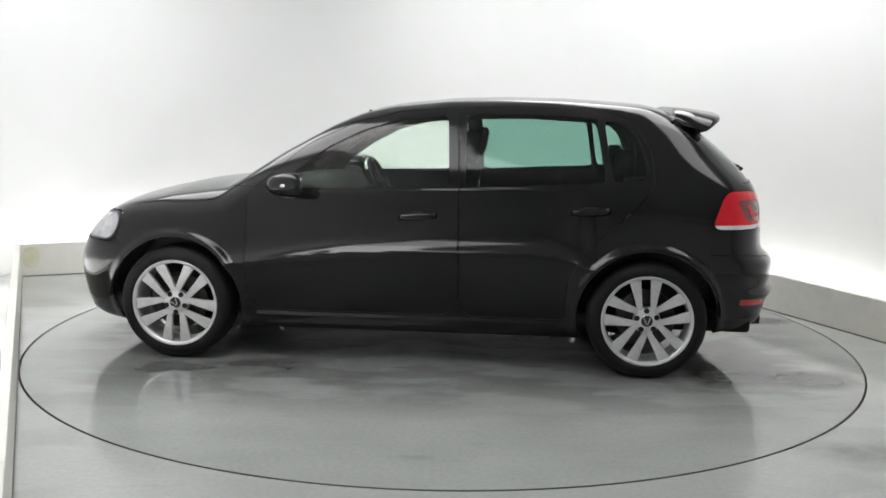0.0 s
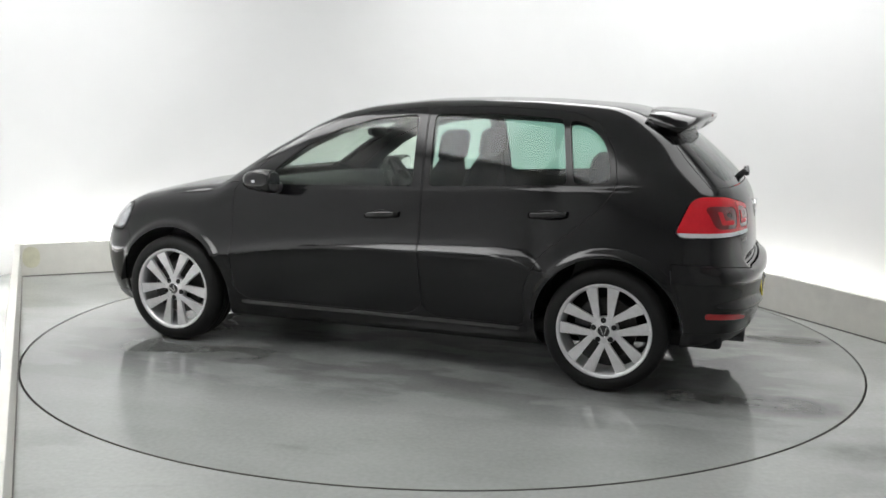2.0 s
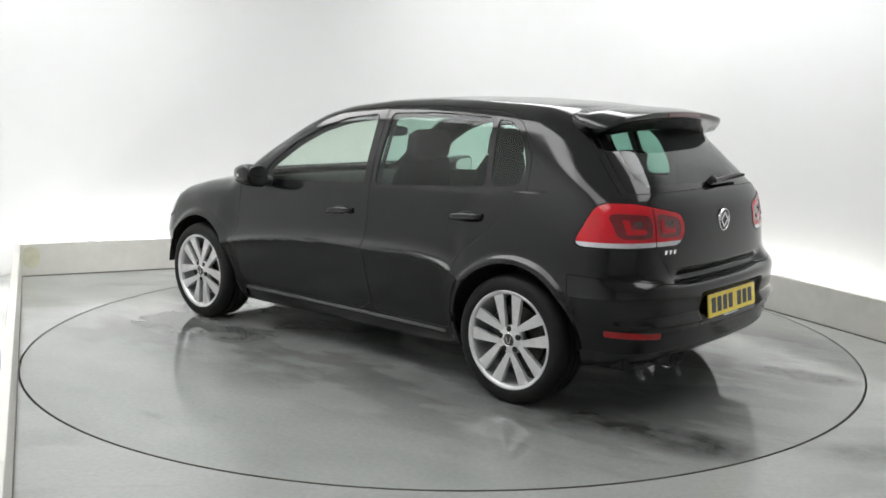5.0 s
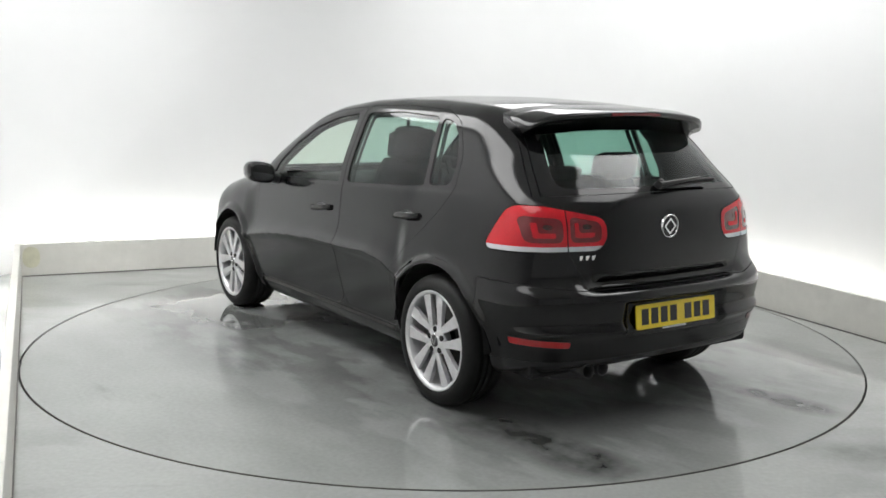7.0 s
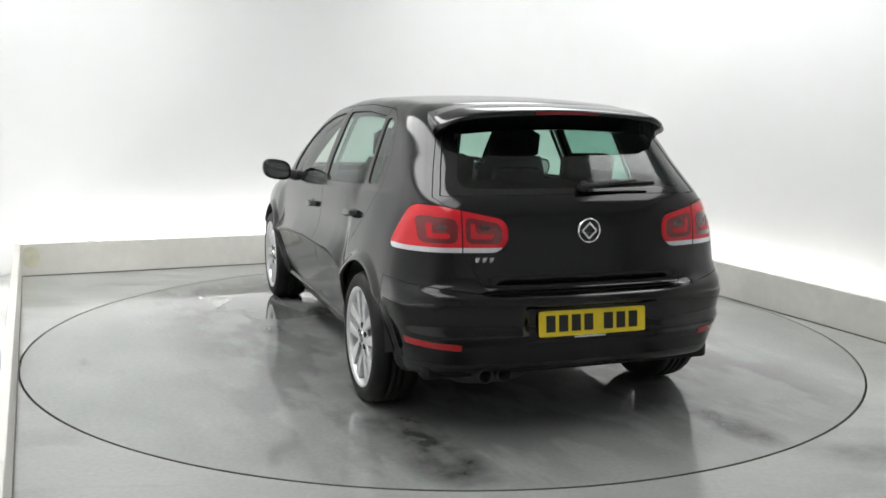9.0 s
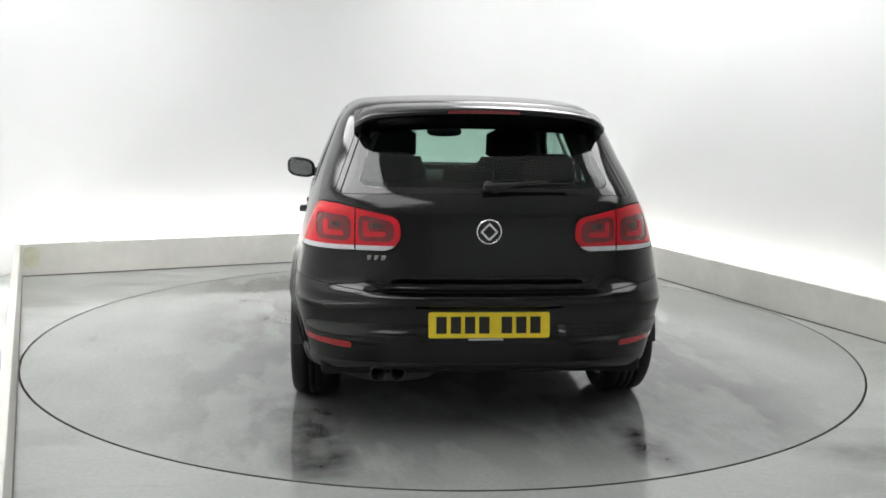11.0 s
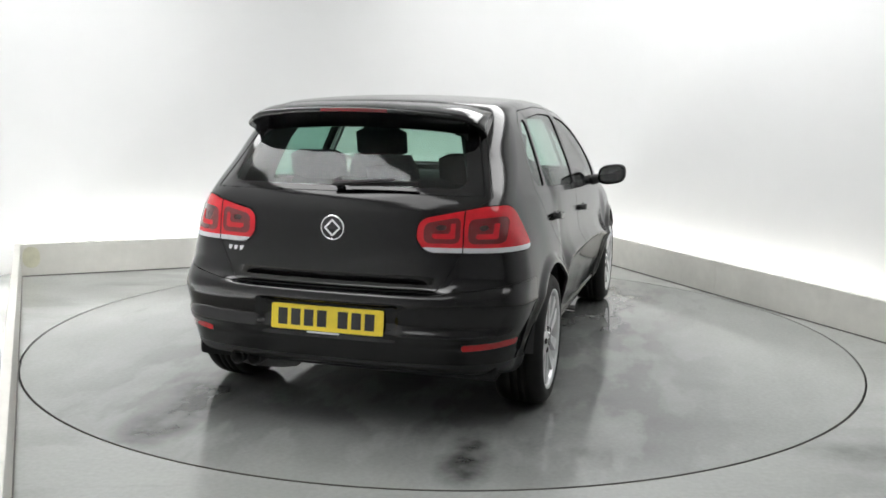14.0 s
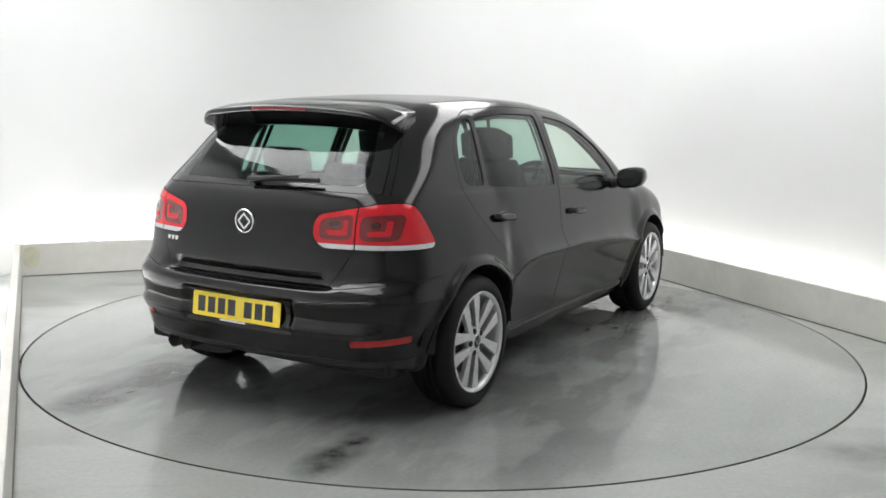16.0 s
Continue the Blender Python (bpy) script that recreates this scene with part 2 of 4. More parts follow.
def wall_line():
    """Plan of the white wall: three straight sides joined by round corners."""
    r = 1.0
    x0, x1, yb = LEFT - TROUGH, RIGHT + TROUGH, BACK + TROUGH
    pts = [(x0, FRONT)]
    for k in range(25):
        a = math.pi - k * math.pi / 48
        pts.append((x0 + r + r * math.cos(a), yb - r + r * math.sin(a)))
    for k in range(25):
        a = math.pi / 2 - k * math.pi / 48
        pts.append((x1 - r + r * math.cos(a), yb - r + r * math.sin(a)))
    pts.append((x1, FRONT))
    return pts


def build_room():
    pts = wall_line()
    bm = bmesh.new()
    inner = [ROOM @ Vector((x, y, 0)) for x, y in pts]
    cx = ROOM @ Vector(((LEFT + RIGHT) / 2, -1.0, 0))
    outer = [p + (p - cx).normalized() * 0.15 for p in inner]
    n = len(pts)
    lay = []
    for z in (0.0, CEIL):
        lay.append(([bm.verts.new(p + Vector((0, 0, z))) for p in inner], [bm.verts.new(p + Vector((0, 0, z))) for p in outer]))
    for k in range(n - 1):
        bm.faces.new((lay[0][0][k], lay[0][0][k + 1], lay[1][0][k + 1], lay[1][0][k]))
        bm.faces.new((lay[0][1][k], lay[0][1][k + 1], lay[1][1][k + 1], lay[1][1][k]))
    structure(part("wall_back", bm, M_WHITE, smooth=True), "seamless white booth wall with rounded corners", "wall")
    # wall added out of view, pale to brighten what the car mirrors
    bm = bmesh.new()
    box(bm, LEFT - TROUGH - 0.2, RIGHT + TROUGH + 0.2, FRONT - 0.15, FRONT, 0, CEIL, ROOM)
    structure(part("wall_front", bm, M_FRONTWALL), "unseen pale grey wall added behind the camera", "wall")
    bm = bmesh.new()
    box(bm, LEFT - TROUGH - 0.3, RIGHT + TROUGH + 0.3, FRONT - 0.15, BACK + TROUGH + 0.3, CEIL, CEIL + 0.12, ROOM)
    structure(part("ceiling", bm, M_WHITE), "white booth ceiling", "ceiling")
    # diffused light boxes under the ceiling: a row on each side of the turntable; the dimmer front pair is added,
    # unseen, to brighten the car's reflections
    boxes = [(u, v, 0.62, 0.76, M_CEIL, "broad diffused light box under the booth ceiling") for u in (-1.98, 1.78) for v in (1.95, 0.43, -1.09)]
    boxes += [(u, -2.61, 0.62, 0.76, M_CEIL_DIM, "dim light box added out of view to brighten the booth's front") for u in (-1.98, 1.78)]
    for u, v, hu, hv, mt, lab in boxes:
        e = new("ceiling_light", None)
        e.matrix_world = ROOM @ pose(u, v, CEIL - 0.06)
        tagged(e, lab, "light panel", "ceiling lights")
        for a, b, c, d in ((-hu, hu, -hv, 0.01 - hv), (-hu, hu, hv - 0.01, hv), (-hu, 0.02 - hu, 0.01 - hv, hv - 0.01), (hu - 0.02, hu, 0.01 - hv, hv - 0.01)):
            bm = bmesh.new()
            box(bm, a, b, c, d, -0.01, 0.058)
            part("frame", bm, M_ALLOY, e)
        bm = bmesh.new()
        box(bm, 0.022 - hu, hu - 0.022, 0.012 - hv, hv - 0.012, -0.005, 0.05)
        part("diffuser", bm, mt, e)


def build_kerbs():
    t = 0.045
    runs = [("kerb", LEFT - t, LEFT, FRONT + 0.02, BACK, "left"), ("kerb", RIGHT, RIGHT + t, FRONT + 0.02, BACK, "right"), ("kerb", LEFT - t, RIGHT + t, BACK, BACK + t, "back")]
    for name, x0, x1, y0, y1, _ in runs:
        e = new(name, None)
        structure(e, "low off-white kerb board, scuffed and stained", "kerb board")
        along = (y1 - y0) > (x1 - x0)
        length = (y1 - y0) if along else (x1 - x0)
        cnt = max(1, round(length / 2.44))
        for k in range(cnt):
            a, b = k * length / cnt + 0.001, (k + 1) * length / cnt - 0.001
            bm = bmesh.new()
            if along:
                box(bm, x0, x1, y0 + a, y0 + b, 0.0, KERB_H, ROOM, 0.004)
            else:
                box(bm, x0 + a, x0 + b, y0, y1, 0.0, KERB_H, ROOM, 0.004)
            part("board", bm, M_KERB, e)
            bm = bmesh.new()
            if along:
                q0, q1 = (x1, x1 + 0.006) if x0 < 0 else (x0 - 0.006, x0)
                box(bm, q0, q1, y0 + a, y0 + b - 0.01, 0.0, 0.007, ROOM)
            else:
                box(bm, max(x0 + a, LEFT + 0.01), min(x0 + b, RIGHT - 0.01), y0 - 0.006, y0, 0.0, 0.007, ROOM)
            part("sealant", bm, M_JOINT, e, "dark dirty joint along the floor")
    bm = bmesh.new()
    prism(bm, [(LEFT + 0.075 + 0.065 * r[0], 0.155 + 0.085 * r[1]) for r in superell(0, 0, 1, 1, 24, 2.6)], 0.0, 0.002, ROOM @ pose(0, BACK, 0, 90, 0, 0))
    tagged(part("paint_patch", bm, M_YELLOWED), "yellowed paint patch on the kerb board's corner", "stain")
    # light tubes lying in the trough behind the boards; the right run's unseen front end is added fill
    for x0, x1, y0, y1 in ((LEFT - 0.31, LEFT - 0.25, -4.2, BACK - 0.2), (RIGHT + 0.25, RIGHT + 0.31, -4.2, BACK - 0.2), (LEFT + 0.2, RIGHT - 0.2, BACK + 0.25, BACK + 0.31)):
        along = (y1 - y0) > (x1 - x0)
        length = (y1 - y0) if along else (x1 - x0)
        cnt = round(length / 1.2)
        for k in range(cnt):
            e = new("trough_light", None)
            tagged(e, "fluorescent tube light in the trough behind the kerb", "tube light", "trough lights")
            a = k * length / cnt + 0.02
            b = (k + 1) * length / cnt - 0.02
            bm = bmesh.new()
            mid = ((x0 + x1) / 2, y0 + (a + b) / 2) if along else (x0 + (a + b) / 2, (y0 + y1) / 2)
            half = (b - a) / 2
            m = ROOM @ pose(mid[0], mid[1], 0.0, 0, 0, 90 if along else 0)
            box(bm, -half, half, -0.04, 0.04, 0.0, 0.05, m, 0.004)
            part("housing", bm, M_WHITE, e)
            bm = bmesh.new()
            lathe(bm, [(0.001, -half + 0.02), (0.013, -half + 0.02), (0.013, half - 0.02), (0.001, half - 0.02)], 12, m @ pose(0, 0, 0.07, 0, 90, 0))
            part("tube", bm, M_TUBE_DIM if along and x0 > 0 else M_TUBE, e)


# ---------- the car's skin: one smooth form, then cut into its panels
def smooth_curve(pts, w):
    xs, ys = np.array(pts, float).T
    g = np.linspace(xs[0] - 0.5, xs[-1] + 0.5, 4001)
    v = np.interp(g, xs, ys)
    k = max(1, int(w / (g[1] - g[0])))
    for _ in range(2):
        pad = np.concatenate([np.full(k, v[0]), v, np.full(k, v[-1])])
        v = np.convolve(pad, np.ones(2 * k + 1) / (2 * k + 1), "valid")
    return lambda x: np.interp(x, g, v)


TOP = smooth_curve([(-2.3, 1.28), (-1.70, 1.395), (-1.45, 1.432), (-1.14, 1.459), (-0.83, 1.475), (-0.51, 1.479), (-0.2, 1.468), (0.12, 1.434), (0.29, 1.395),
                    (0.45, 1.328), (0.72, 1.182), (1.00, 1.005), (1.05, 0.985), (1.36, 0.945), (1.63, 0.885), (1.8, 0.825), (1.92, 0.75), (2.02, 0.62)], 0.035)
NOSE = smooth_curve([(0.05, 1.74), (0.13, 1.88), (0.2, 1.97), (0.3, 2.01), (0.44, 2.035), (0.56, 2.03), (0.66, 2.0), (0.74, 1.96), (0.80, 1.92), (0.9, 1.80)], 0.03)
TAIL = smooth_curve([(0.05, -1.60), (0.14, -1.80), (0.20, -1.93), (0.26, -1.975), (0.38, -2.008), (0.422, -2.016), (0.445, -2.044), (0.458, -2.042), (0.485, -2.018), (0.56, -2.03), (0.605, -2.03), (0.63, -2.018),
                     (0.66, -1.982), (0.70, -1.962), (0.80, -1.953), (0.90, -1.943), (0.97, -1.925), (1.02, -1.90), (1.05, -1.875), (1.30, -1.635), (1.38, -1.56), (1.5, -1.44)], 0.012)
# how far the tailgate's foot tucks in above the bumper's shelf
TUCK = smooth_curve([(0.60, 0.0), (0.624, 0.0), (0.638, 0.050), (0.655, 0.042), (0.675, 0.020), (0.70, 0.0)], 0.006)
CREASE = smooth_curve([(-1.0, 0.575), (-0.93, 0.595), (-0.85, 0.635), (-0.69, 0.655), (-0.34, 0.652), (-0.07, 0.648), (0.36, 0.625), (0.67, 0.592), (0.97, 0.545)], 0.04)
TAPER = smooth_curve([(-2.2, 0.20), (-1.95, 0.095), (-1.8, 0.055), (-1.6, 0.025), (-1.3, 0.004), (-0.9, 0.0), (0.5, 0.0), (1.0, 0.002), (1.3, 0.008), (1.6, 0.035), (1.8, 0.075), (2.1, 0.17)], 0.06)
GREEN = smooth_curve([(-2.0, 0.12), (-1.6, 0.06), (-1.2, 0.018), (-0.8, 0.0), (0.3, 0.0), (0.9, 0.02), (1.3, 0.05)], 0.08)
LOW = smooth_curve([(-2.1, 0.31), (-1.95, 0.285), (-1.65, 0.235), (-1.2, 0.16), (1.3, 0.15), (1.65, 0.17), (2.1, 0.20)], 0.05)
AXLE, WHEEL_Z, ARCH_R = 1.289, 0.314, 0.372


def sstep(a, b, x):
    t = np.clip((x - a) / (b - a), 0, 1)
    return t * t * (3 - 2 * t)


def smax(a, b, k):
    h = np.maximum(k - np.abs(a - b), 0) / k
    return np.maximum(a, b) + h * h * k / 4


def half_width(x, z):
    d = z - CREASE(x)
    amp = sstep(-1.02, -0.9, x) * (1 - sstep(0.90, 1.10, x))
    soft = np.sqrt(d * d + 0.005 ** 2)
    up, dn = (soft + d) / 2, (soft - d) / 2
    w = 0.897 - 0.05 * up - 0.16 * np.maximum(up - 0.16, 0) ** 1.6
    w = w - amp * 0.060 * (1 - np.exp(-up / 0.055)) - (1 - amp) * (0.018 + 0.12 * up)
    w = w - amp * 0.020 * (1 - np.exp(-dn / 0.016)) - 0.23 * dn - 0.04 * dn ** 2 - 0.6 * np.maximum(0.30 - z, 0) ** 1.5
    for ax in (AXLE, -AXLE):
        r = np.hypot(x - ax, z - WHEEL_Z)
        w = w + 0.019 * (1 - sstep(0.380, 0.425, r)) * sstep(0.1, 0.3, z)
    w = w + 0.016 * (1 - sstep(0.252, 0.285, z)) * (1 - sstep(0.80, 0.92, np.abs(x)))
    w = w - TAPER(x)
    g = 0.845 - 0.44 * (z - 0.955) - GREEN(x) - TAPER(x) * 0.6
    belt = 0.945 - 0.039 * (x - 0.7)
    ledge = 0.004 * sstep(belt - 0.015, belt + 0.010, z) * sstep(-1.55, -1.30, x) * (1 - sstep(0.85, 1.0, x))
    return -smax(-w, -g, 0.03) - ledge


def skin(p):
    x, y, z = p[:, 0], np.abs(p[:, 1]), p[:, 2]
    side = y - half_width(x, z)
    top = (z - (TOP(x) - 0.075 * y * y - 0.05 * y ** 6)) * 0.85
    nose = x - (NOSE(z) - 0.12 * y * y - 0.33 * y ** 4)
    recess = (1 - sstep(0.29, 0.345, y)) * sstep(0.415, 0.44, z) * (1 - sstep(0.565, 0.585, z))
    tail = (TAIL(z) + 0.10 * y * y + 0.26 * y ** 4 + 0.022 * recess + TUCK(z) * (1 - sstep(0.38, 0.56, y))) - x
    low = LOW(x) + 0.03 * sstep(0.55, 0.9, y) * (1 - sstep(1.3, 1.7, np.abs(x))) - z
    rear_k = 0.16 + 0.16 * sstep(0.95, 1.2, z)
    f = smax(side, top, 0.10)
    f = smax(f, nose, 0.16)
    f = smax(f, tail, rear_k * 0.75)
    return smax(f, low, 0.05)


def skin_normal(p):
    e = 0.003
    g = np.stack([skin(p + d) - skin(p - d) for d in np.eye(3) * e], 1)
    return g / np.maximum(np.linalg.norm(g, axis=1, keepdims=True), 1e-9), np.linalg.norm(g, axis=1) / (2 * e)


class Shell:
    """Polygons with their vertices and smooth normals."""

    def __init__(self, v, n, faces):
        self.v, self.n, self.faces = v, n, faces

    def split(self, fn):
        """Cut along fn = 0: the part with fn < 0 and the rest."""
        g = fn(self.v)
        v, n = list(self.v), list(self.n)
        cache, ins, out = {}, [], []
        neg = g < 0
        for f in self.faces:
            s = [neg[i] for i in f]
            if all(s):
                ins.append(f)
            elif not any(s):
                out.append(f)
            else:
                a, b = [], []
                m = len(f)
                for k in range(m):
                    i, j = f[k], f[(k + 1) % m]
                    (a if neg[i] else b).append(i)
                    if neg[i] != neg[j]:
                        key = (i, j) if i < j else (j, i)
                        if key not in cache:
                            t = g[key[0]] / (g[key[0]] - g[key[1]])
                            cache[key] = len(v)
                            v.append(v[key[0]] + t * (v[key[1]] - v[key[0]]))
                            q = n[key[0]] + t * (n[key[1]] - n[key[0]])
                            n.append(q / max(np.linalg.norm(q), 1e-9))
                        a.append(cache[key])
                        b.append(cache[key])
                if len(a) > 2:
                    ins.append(a)
                if len(b) > 2:
                    out.append(b)
        v, n = np.array(v), np.array(n)
        return Shell(v, n, ins).compact(), Shell(v, n, out).compact()

    def panel(self, fn, gap=0.0016):
        """Take a panel out, leaving a joint round it."""
        a, rest = self.split(lambda p: fn(p) + gap)
        _, rest = rest.split(lambda p: fn(p) - gap)
        return a, rest

    def compact(self):
        used = sorted({i for f in self.faces for i in f})
        if not used:
            return Shell(np.zeros((0, 3)), np.zeros((0, 3)), [])
        idx = {o: k for k, o in enumerate(used)}
        return Shell(self.v[used], self.n[used], [[idx[i] for i in f] for f in self.faces])

    def mirrored(self):
        s = np.array([1, -1, 1])
        return Shell(self.v * s, self.n * s, [f[::-1] for f in self.faces])

    def both(self):
        """The panel with its mirror image, welded on the middle plane."""
        v, n, faces = list(self.v), list(self.n), [list(f) for f in self.faces]
        idx = {}
        for i, p in enumerate(self.v):
            if abs(p[1]) < 1e-5:
                idx[i] = i
                n[i] = n[i] * np.array([1, 0, 1])
            else:
                idx[i] = len(v)
                v.append(p * np.array([1, -1, 1]))
                n.append(self.n[i] * np.array([1, -1, 1]))
        faces += [[idx[i] for i in f][::-1] for f in self.faces]
        return Shell(np.array(v), np.array(n), faces)

    def shifted(self, d):
        return Shell(self.v + self.n * d, self.n, self.faces)

    def make(self, name, material, parent, label="", flange=0.014):
        v, n, faces = [tuple(p) for p in self.v], [tuple(q) for q in self.n], [list(f) for f in self.faces]
        if flange:
            cnt = {}
            for f in faces:
                for i, j in zip(f, f[1:] + f[:1]):
                    cnt[(i, j)] = 1
            rim, ring = [e for e in cnt if (e[1], e[0]) not in cnt], {}
            for e in rim:
                for i in e:
                    if i not in ring:
                        ring[i] = (len(v), len(v) + 1)
                        v += [v[i], tuple(self.v[i] - self.n[i] * flange)]
                        n += [(0, 0, 0), (0, 0, 0)]
            for i, j in rim:
                faces.append([ring[j][0], ring[i][0], ring[i][1], ring[j][1]])
        me = bpy.data.meshes.new(name)
        me.from_pydata(v, [], faces)
        me.materials.append(material)
        if flange:
            me.materials.append(M_GAP)
            me.polygons.foreach_set("material_index", [int(k >= len(self.faces)) for k in range(len(faces))])
        me.polygons.foreach_set("use_smooth", [True] * len(me.polygons))
        me.normals_split_custom_set_from_vertices(n)
        ob = new(name, me)
        ob.parent = parent
        if label:
            tagged(ob, label)
        return ob


def skin_mesh(h=0.0135):
    """Surface nets over a grid, drawn onto the form."""
    xs, ys, zs = np.arange(-2.12, 2.14, h), np.arange(-0.04, 0.98, h), np.arange(0.08, 1.54, h)
    gx, gy, gz = np.meshgrid(xs, ys, zs, indexing="ij")
    pts = np.stack([gx.ravel(), gy.ravel(), gz.ravel()], 1)
    val = skin(pts).reshape(gx.shape)
    ins = val < 0
    c = [ins[a:a + len(xs) - 1 or None, b:b + len(ys) - 1, d:d + len(zs) - 1] for a in (0, 1) for b in (0, 1) for d in (0, 1)]
    tot = sum(q.astype(int) for q in c)
    cells = np.argwhere((tot > 0) & (tot < 8))
    index = -np.ones(tot.shape, int)
    index[tuple(cells.T)] = np.arange(len(cells))
    v = np.stack([xs[cells[:, 0]], ys[cells[:, 1]], zs[cells[:, 2]]], 1) + h / 2
    for _ in range(8):
        n, s = skin_normal(v)
        step = np.clip(skin(v) / np.maximum(s, 0.3), -h, h)
        v = v - n * step[:, None] * 0.9
    n, _ = skin_normal(v)
    faces = []
    for ax in range(3):
        sl0 = [slice(None)] * 3
        sl1 = [slice(None)] * 3
        sl0[ax], sl1[ax] = slice(0, -1), slice(1, None)
        a, b = ins[tuple(sl0)], ins[tuple(sl1)]
        for i, j, k in np.argwhere(a != b):
            o = np.array((i, j, k))
            u, w = (ax + 1) % 3, (ax + 2) % 3
            if o[u] == 0 or o[w] == 0 or o[u] >= tot.shape[u] or o[w] >= tot.shape[w]:
                continue
            quad = []
            for du, dw in ((1, 1), (0, 1), (0, 0), (1, 0)):
                q = o.copy()
                q[u] -= du
                q[w] -= dw
                quad.append(int(index[tuple(q)]))
            if not a[i, j, k]:
                quad = quad[::-1]
            faces.append(quad)
    sh = Shell(v, n, faces)
    flat = lambda p: -p[:, 1]
    sh, _ = sh.split(flat)
    return sh


def poly_fn(pts, axes=(0, 2)):
    """Signed distance to a polygon seen along one axis, negative inside."""
    q = np.array(pts, float)

    def fn(p):
        a = p[:, list(axes)]
        d = np.full(len(a), 1e9)
        inside = np.zeros(len(a), bool)
        for k in range(len(q)):
            s, e = q[k], q[(k + 1) % len(q)]
            se = e - s
            t = np.clip(((a - s) @ se) / (se @ se), 0, 1)
            d = np.minimum(d, np.linalg.norm(a - s - t[:, None] * se, axis=1))
            cond = (s[1] > a[:, 1]) != (e[1] > a[:, 1])
            with np.errstate(divide="ignore", invalid="ignore"):
                xx = s[0] + (a[:, 1] - s[1]) * se[0] / (se[1] if abs(se[1]) > 1e-12 else 1e-12)
            inside ^= cond & (a[:, 0] < xx)
        return np.where(inside, -d, d)
    return fn


def round_poly(pts, r, n=5):
    """The polygon with its corners rounded off."""
    out = []
    m = len(pts)
    for k in range(m):
        a, b, c = Vector(pts[k - 1]), Vector(pts[k]), Vector(pts[(k + 1) % m])
        da, dc = (a - b), (c - b)
        rr = min(r, da.length * 0.45, dc.length * 0.45)
        s, e = b + da.normalized() * rr, b + dc.normalized() * rr
        for i in range(n + 1):
            t = i / n
            q = s * (1 - t) ** 2 + b * 2 * t * (1 - t) + e * t * t
            out.append((q.x, q.y))
    return out


def meet(*fns):
    return lambda p: np.maximum.reduce([f(p) for f in fns])


def meet_soft(k, *fns):
    """As meet, with rounded corners."""
    def fn(p):
        v = fns[0](p)
        for f in fns[1:]:
            v = smax(v, f(p), k)
        return v
    return fn


def when(cond, fn):
    """fn where cond holds, far outside elsewhere."""
    return lambda p: np.where(cond(p), fn(p), 1.0)


SIDE = lambda p: p[:, 1] > 0.3


